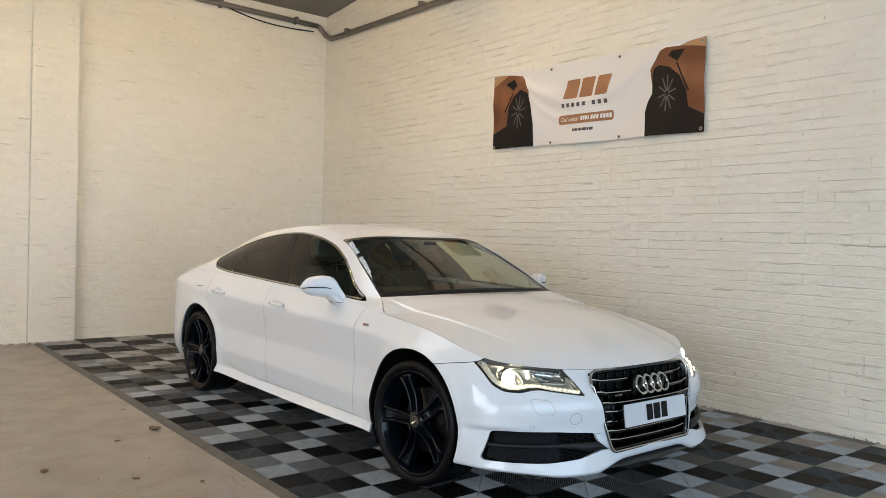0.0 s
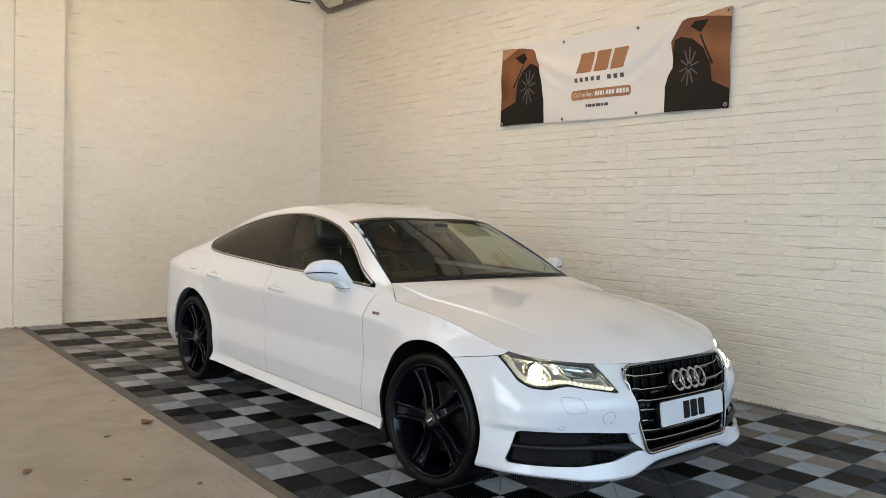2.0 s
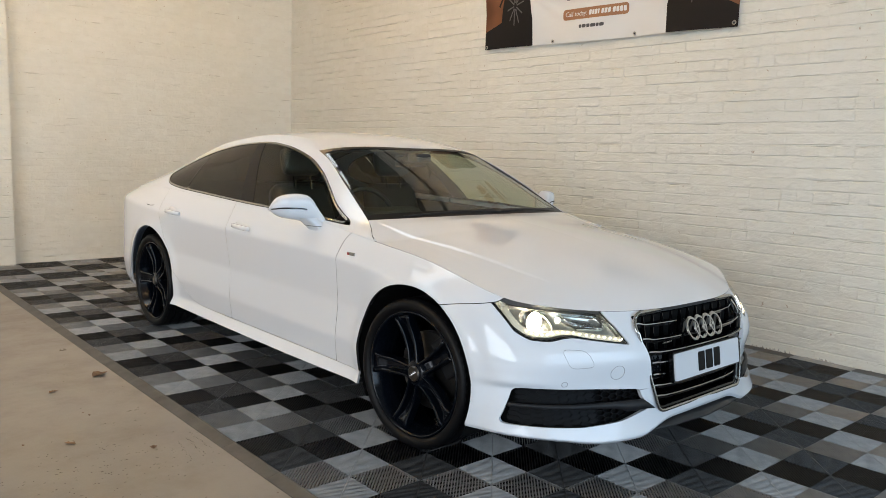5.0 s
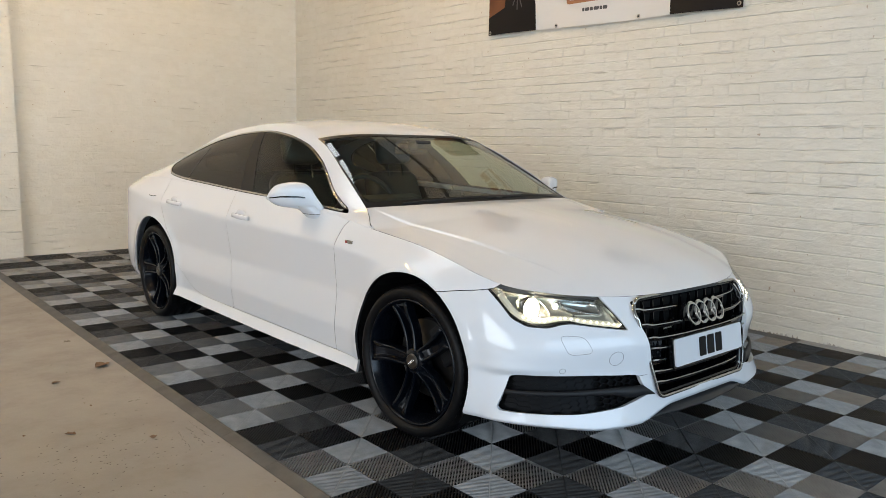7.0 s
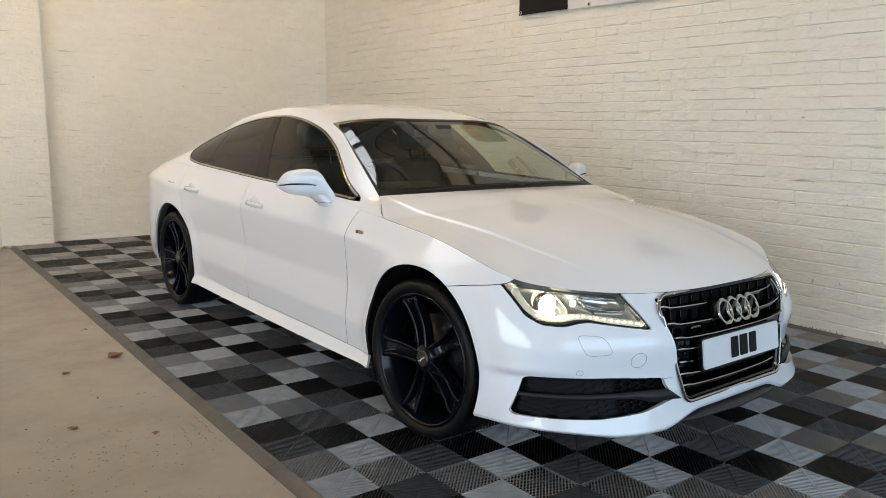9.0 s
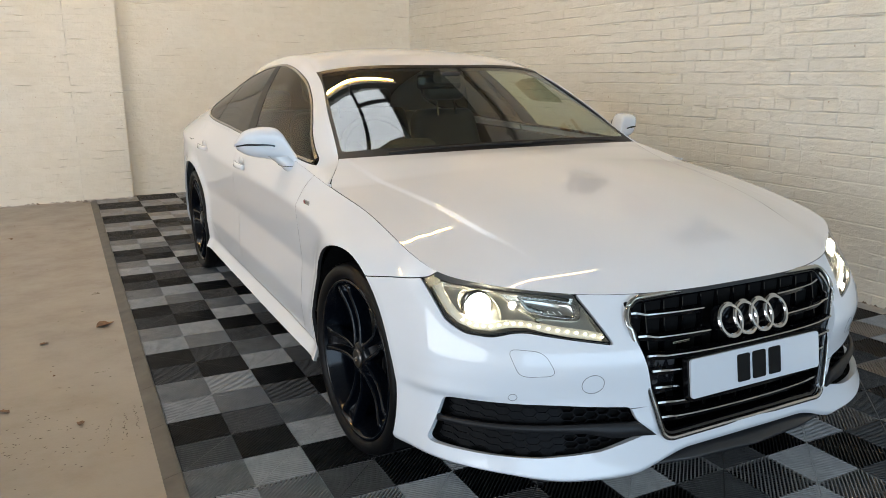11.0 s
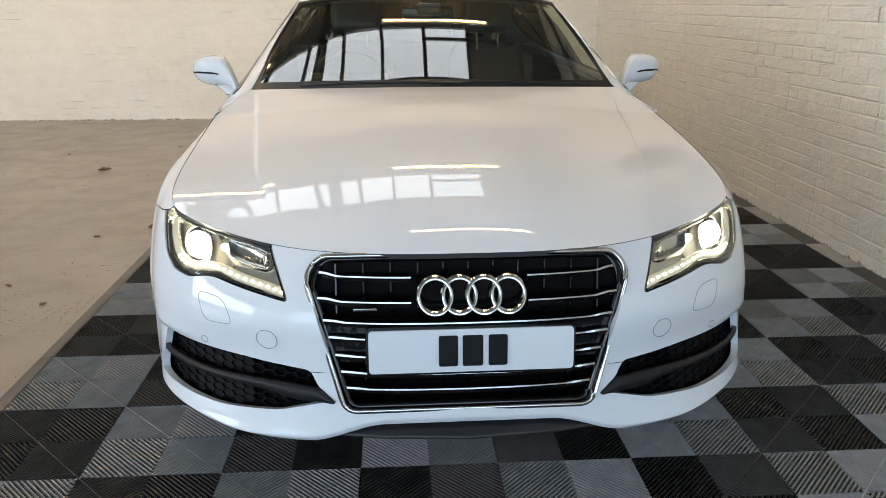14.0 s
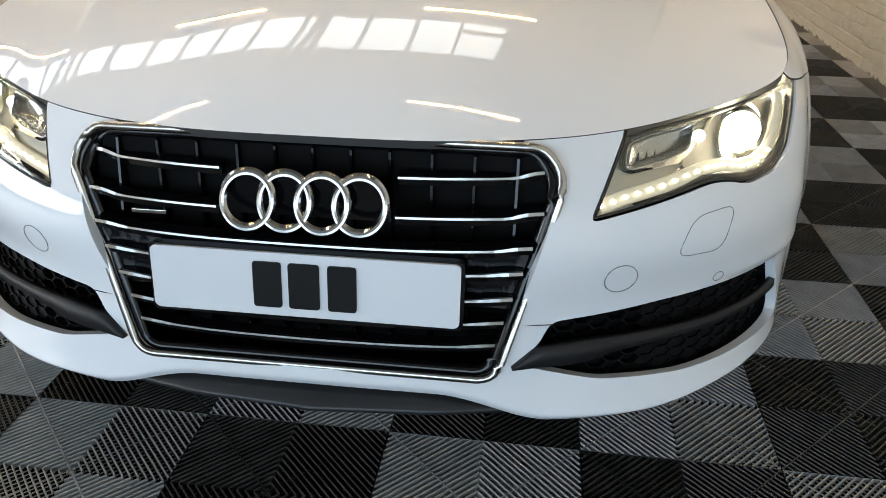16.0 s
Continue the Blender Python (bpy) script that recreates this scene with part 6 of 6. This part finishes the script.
bmesh.ops.recalc_face_normals(bm, faces=bm.faces)
tagged(part("tyre_dirt", bm, SCUFF, None), "dried dirt marks of tyres on the concrete", "dirt", kind="stuff")

# ---- the interlocking floor mat: ribbed tiles, one by one ----
TILE, TOP = 0.40, 0.016
GRID_X, GRID_Y = 3.11, 2.564


def tile_mesh(material, name):
    """Ribs in concentric squares set on edge, on a base painted near-black as groove shade, with a frame round it."""
    verts, faces = [], []

    def quad(a, b, c, d):
        k = len(verts)
        verts.extend((a, b, c, d))
        faces.append((k, k + 1, k + 2, k + 3))
    h = TILE / 2 - 0.0006
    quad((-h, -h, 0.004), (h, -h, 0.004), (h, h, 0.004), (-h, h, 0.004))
    for sx, sy in ((1, 0), (-1, 0), (0, 1), (0, -1)):
        if sx:
            p = [(sx * h, -h), (sx * h, h)]
        else:
            p = [(-h, sy * h), (h, sy * h)]
        quad((*p[0], 0), (*p[1], 0), (*p[1], TOP - 0.001), (*p[0], TOP - 0.001))
    step, half = 0.0167, 0.0026
    for sx in (1, -1):
        for sy in (1, -1):
            c = step * 0.5
            while c < 2 * h:
                # rib along u + v = c within the quadrant 0..h
                u0, u1 = max(0.0, c - h), min(h, c)
                e = half * 0.66
                a, b = (u0, c - u0), (u1, c - u1)
                o = e
                pa = [(a[0] + o, a[1] + o), (a[0] - o, a[1] - o)]
                pb = [(b[0] + o, b[1] + o), (b[0] - o, b[1] - o)]
                cl = lambda q: (sx * min(max(q[0], 0.0), h), sy * min(max(q[1], 0.0), h))
                q0, q1, q2, q3 = cl(pa[0]), cl(pb[0]), cl(pb[1]), cl(pa[1])
                mid = lambda p, q: (p[0] * 0.72 + q[0] * 0.28, p[1] * 0.72 + q[1] * 0.28)
                t0, t1, t2, t3 = mid(q0, q3), mid(q1, q2), mid(q2, q1), mid(q3, q0)
                quad((*t0, TOP), (*t1, TOP), (*t2, TOP), (*t3, TOP))
                quad((*t0, TOP), (*t1, TOP), (*q1, TOP - 0.002), (*q0, TOP - 0.002))
                quad((*t3, TOP), (*t2, TOP), (*q2, TOP - 0.002), (*q3, TOP - 0.002))
                quad((*q0, TOP - 0.002), (*q1, TOP - 0.002), (*q1, 0.0045), (*q0, 0.0045))
                quad((*q3, TOP - 0.002), (*q2, TOP - 0.002), (*q2, 0.0045), (*q3, 0.0045))
                c += step
            # low bars across the grooves
            c = -h + step
            while c < h - 0.004:
                u0, u1 = max(0.0, c), min(h, h + c)
                e = 0.0018
                quad(*[(sx * min(max(u, 0.0), h), sy * min(max(v, 0.0), h), TOP - 0.0080) for u, v in ((u0 + e, u0 - c - e), (u1 + e, u1 - c - e), (u1 - e, u1 - c + e), (u0 - e, u0 - c + e))])
                c += step
            e = 0.0011
            quad(*[(sx * u, sy * v, TOP - 0.0003) for u, v in ((2 * e, 0), (h, h - 2 * e), (h - 2 * e, h), (0, 2 * e))])
    me = bpy.data.meshes.new(name)
    me.from_pydata(verts, [], faces)
    me.materials.append(material)
    # base quad painted near-black to stand for shade between the ribs
    me.materials.append(WELL_AND_GROOVE_SHADE)
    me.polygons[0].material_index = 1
    bmx = bmesh.new()
    bmx.from_mesh(me)
    for f in bmx.faces:
        if f.normal.z < -0.1:
            f.normal_flip()
    bmx.to_mesh(me)
    bmx.free()
    return me


mat_ob = tagged(new("floor_mat"), "grey and black chequered floor mat of interlocking ribbed plastic tiles", "floor mat")
TRIM = mat("grey_black_rubber_edging", (0.045, 0.043, 0.04), 0.5)
link(TRIM, ramp(TRIM, tex_noise(TRIM, 8, 4), [(0.3, (0.03, 0.029, 0.027)), (0.7, (0.085, 0.08, 0.072))]), bsdf(TRIM).inputs["Base Color"])
tile_grey, tile_black = tile_mesh(TILE_GREY, "tile_grey"), tile_mesh(TILE_BLACK, "tile_black")
MAT_ROWS = range(-7, 18)
for j in MAT_ROWS:
    for i in range(-3, 6):
        ob = new("tile", tile_black if (i + j) % 2 else tile_grey)
        ob.parent = mat_ob
        y = GRID_Y + (j + 0.5) * TILE
        ob.location = (GRID_X + (i + 0.5) * TILE, y, 0)
    # narrow cut tile along the wall
    bm = box_bm(GRID_X + 6 * TILE + 0.001, GRID_Y + j * TILE + 0.001, 0.0, WALL_X - 0.008, GRID_Y + (j + 1) * TILE - 0.001, TOP - 0.001)
    part("cut_tile", bm, TILE_BLACK if (6 + j) % 2 else TILE_GREY, mat_ob)
x0 = GRID_X - 3 * TILE
for j in MAT_ROWS:
    ya, yb = GRID_Y + j * TILE + 0.001, GRID_Y + (j + 1) * TILE - 0.001
    bm = prism([(x0 - 0.062, 0.0), (x0 - 0.001, 0.0), (x0 - 0.001, TOP), (x0 - 0.012, TOP), (x0 - 0.060, 0.004)], (ya, yb), "y")
    part("edging", bm, TRIM, mat_ob)

# ---- bricks under thick paint ----
def brick_mesh(w, hh, seed, deep=0.003, u=0.0, z=0.0):
    """One painted brick: lumpy face, and joints that thick paint fills for stretches and leaves open for others; x out of the wall."""
    r = random.Random(seed)
    g = 0.0045
    ys = [-w / 2 - g, -w / 2 + r.uniform(0.002, 0.007), -w / 6, w / 6, w / 2 - r.uniform(0.002, 0.007), w / 2 + g]
    zs = [-hh / 2 - g, -hh / 2 + 0.003, hh / 2 - 0.003, hh / 2 + g]
    v = []
    for i, q in enumerate(zs):
        for j, y in enumerate(ys):
            at = Vector((u + y, z + q, deep * 100))
            k = 0.95 + 0.35 * noise.noise(at * 9.0) + r.uniform(-0.08, 0.08)
            if j in (0, 5):
                k = min(k, 0.84 + 0.55 * noise.noise(at * 3.1 + Vector((7, 0, 0))))
            if i in (0, 3):
                k = min(k, 0.46 + 1.15 * noise.noise(Vector((at.x * 2.3, at.y * 13.0, 3.0))))
            dz = 0.006 * noise.noise(at * 11.0) if i in (1, 2) else 0.0
            v.append((-deep * k, y + (r.uniform(-0.002, 0.002) if j in (1, 4) else 0), q + dz))
    f = []
    for i in range(3):
        for j in range(5):
            k = i * 6 + j
            f.append((k, k + 6, k + 7, k + 1))
    return v, f


COURSE, LONG, JOINT = 0.0755, 0.215, 0.009


def lay_bricks(u0, u1, z0, z1, seed):
    """Centres and sizes of the bricks of a wall that runs from u0 to u1."""
    r = random.Random(seed)
    out = []
    k = 0
    z = z0
    while z < z1:
        header = k % 4 == 2
        step = (0.1025 if header else LONG) + JOINT
        u = u0 - (0.11 if k % 2 else 0.0) - r.uniform(0, 0.015)
        while u < u1:
            a, b = max(u, u0), min(u + step - JOINT, u1)
            if b - a > 0.03:
                out.append(((a + b) / 2, z + COURSE / 2, b - a, COURSE - JOINT + r.uniform(-0.002, 0.001), r.uniform(-0.002, 0.002)))
            u += step + r.uniform(-0.002, 0.003)
        z += COURSE
        k += 1
    return out


def wall_bricks(parent, laid, place, turn, seed, singles=None, deep=0.003):
    """Bricks joined into one sheet, and those of a stretch as objects of their own."""
    vs, fs = [], []
    r = random.Random(seed)
    shared = {}
    cz, sz = math.cos(radians(turn)), math.sin(radians(turn))
    many = 0
    for u, z, w, hh, tilt in laid:
        out = r.uniform(-0.0012, 0.0010)
        if singles and singles(u, z) and many < 300:
            key = (round(w, 2), r.randrange(16))
            if key not in shared:
                bv, bf = brick_mesh(key[0], COURSE - JOINT, key[1], deep, key[1] * 1.7, key[1] * 0.9)
                me = bpy.data.meshes.new("brick")
                me.from_pydata(bv, [], bf)
                me.materials.append(BRICK)
                shared[key] = me
            ob = new("brick", shared[key])
            ob.matrix_world = Matrix.Translation(place(u, z, out)) @ Matrix.Rotation(radians(turn), 4, "Z") @ Matrix.Rotation(tilt, 4, "X")
            ob.parent = parent
            many += 1
            continue
        bv, bf = brick_mesh(w, hh, r.random(), deep, u, z)
        k = len(vs)
        p = place(u, z, out)
        for x, y, q in bv:
            vs.append((p[0] + x * cz - y * sz, p[1] + x * sz + y * cz, p[2] + q + y * tilt))
        fs += [tuple(i + k for i in f) for f in bf]
    if not vs:
        return None
    ob = mesh_ob("bricks", vs, fs, BRICK, parent)
    ob["kind"] = "stuff"
    return ob


# the side wall faces -x, the back walls face -y
wall_bricks(wall_right, lay_bricks(-1.2, BACK_Y, 0.0, 4.6, 1), lambda u, z, o: Vector((WALL_X + 0.006 + o, u, z)), 0, 11, lambda u, z: 2.4 < u < 5.6 and 0.9 < z < 2.25, 0.0072)
wall_bricks(wall_back, lay_bricks(PIER_X1, WALL_X, 0.0, 4.5, 2), lambda u, z, o: Vector((u, BACK_Y + 0.006 + o * 0.6 - 0.001, z)), 90, 12, None, 0.0026)
wall_bricks(wall_pier, lay_bricks(PIER_X0 + 0.004, PIER_X1 - 0.004, 0.0, 4.5, 3), lambda u, z, o: Vector((u, PIER_Y + 0.006 + o * 0.6 - 0.001, z)), 90, 13, lambda u, z: True, 0.0024)
wall_bricks(wall_back_left, lay_bricks(-4.5, PIER_X0, 0.0, 4.6, 4), lambda u, z, o: Vector((u, LEFT_Y + 0.006 + o * 0.6 - 0.001, z)), 90, 14, None, 0.0024)

# crumbling plaster along the wall feet
rng = random.Random(8)
CRUMB = mat("dirty_plaster_crumbs", (0.42, 0.38, 0.32), 0.9)
link(CRUMB, ramp(CRUMB, tex_noise(CRUMB, 18, 4), [(0.35, (0.16, 0.13, 0.10)), (0.6, (0.55, 0.51, 0.45))]), bsdf(CRUMB).inputs["Base Color"])
vs, fs = [], []


def crumb(x, y, sx, sy, sz):
    k = len(vs)
    for a in range(5):
        t = a * math.tau / 5
        vs.append((x + sx * math.cos(t) * rng.uniform(0.6, 1.1), y + sy * math.sin(t) * rng.uniform(0.6, 1.1), 0.0))
    vs.append((x + rng.uniform(-0.3, 0.3) * sx, y + rng.uniform(-0.3, 0.3) * sy, sz))
    fs.extend([(k + a, k + (a + 1) % 5, k + 5) for a in range(5)])


for _ in range(420):
    crumb(rng.uniform(-4.4, PIER_X0), LEFT_Y - rng.uniform(0.0, 0.012), rng.uniform(0.006, 0.035), rng.uniform(0.006, 0.014), rng.uniform(0.004, 0.022))
for _ in range(120):
    crumb(rng.uniform(PIER_X0, PIER_X1), PIER_Y - rng.uniform(0.0, 0.010), rng.uniform(0.006, 0.03), rng.uniform(0.005, 0.012), rng.uniform(0.015, 0.032))
for _ in range(520):
    crumb(WALL_X - rng.uniform(-0.002, 0.010), rng.uniform(1.0, 9.7), rng.uniform(0.005, 0.012), rng.uniform(0.006, 0.035), rng.uniform(0.015, 0.036))
ob = mesh_ob("plaster_crumbs", vs, fs, CRUMB)
tagged(ob, "crumbling dirty plaster along the foot of the walls", "plaster", kind="stuff")
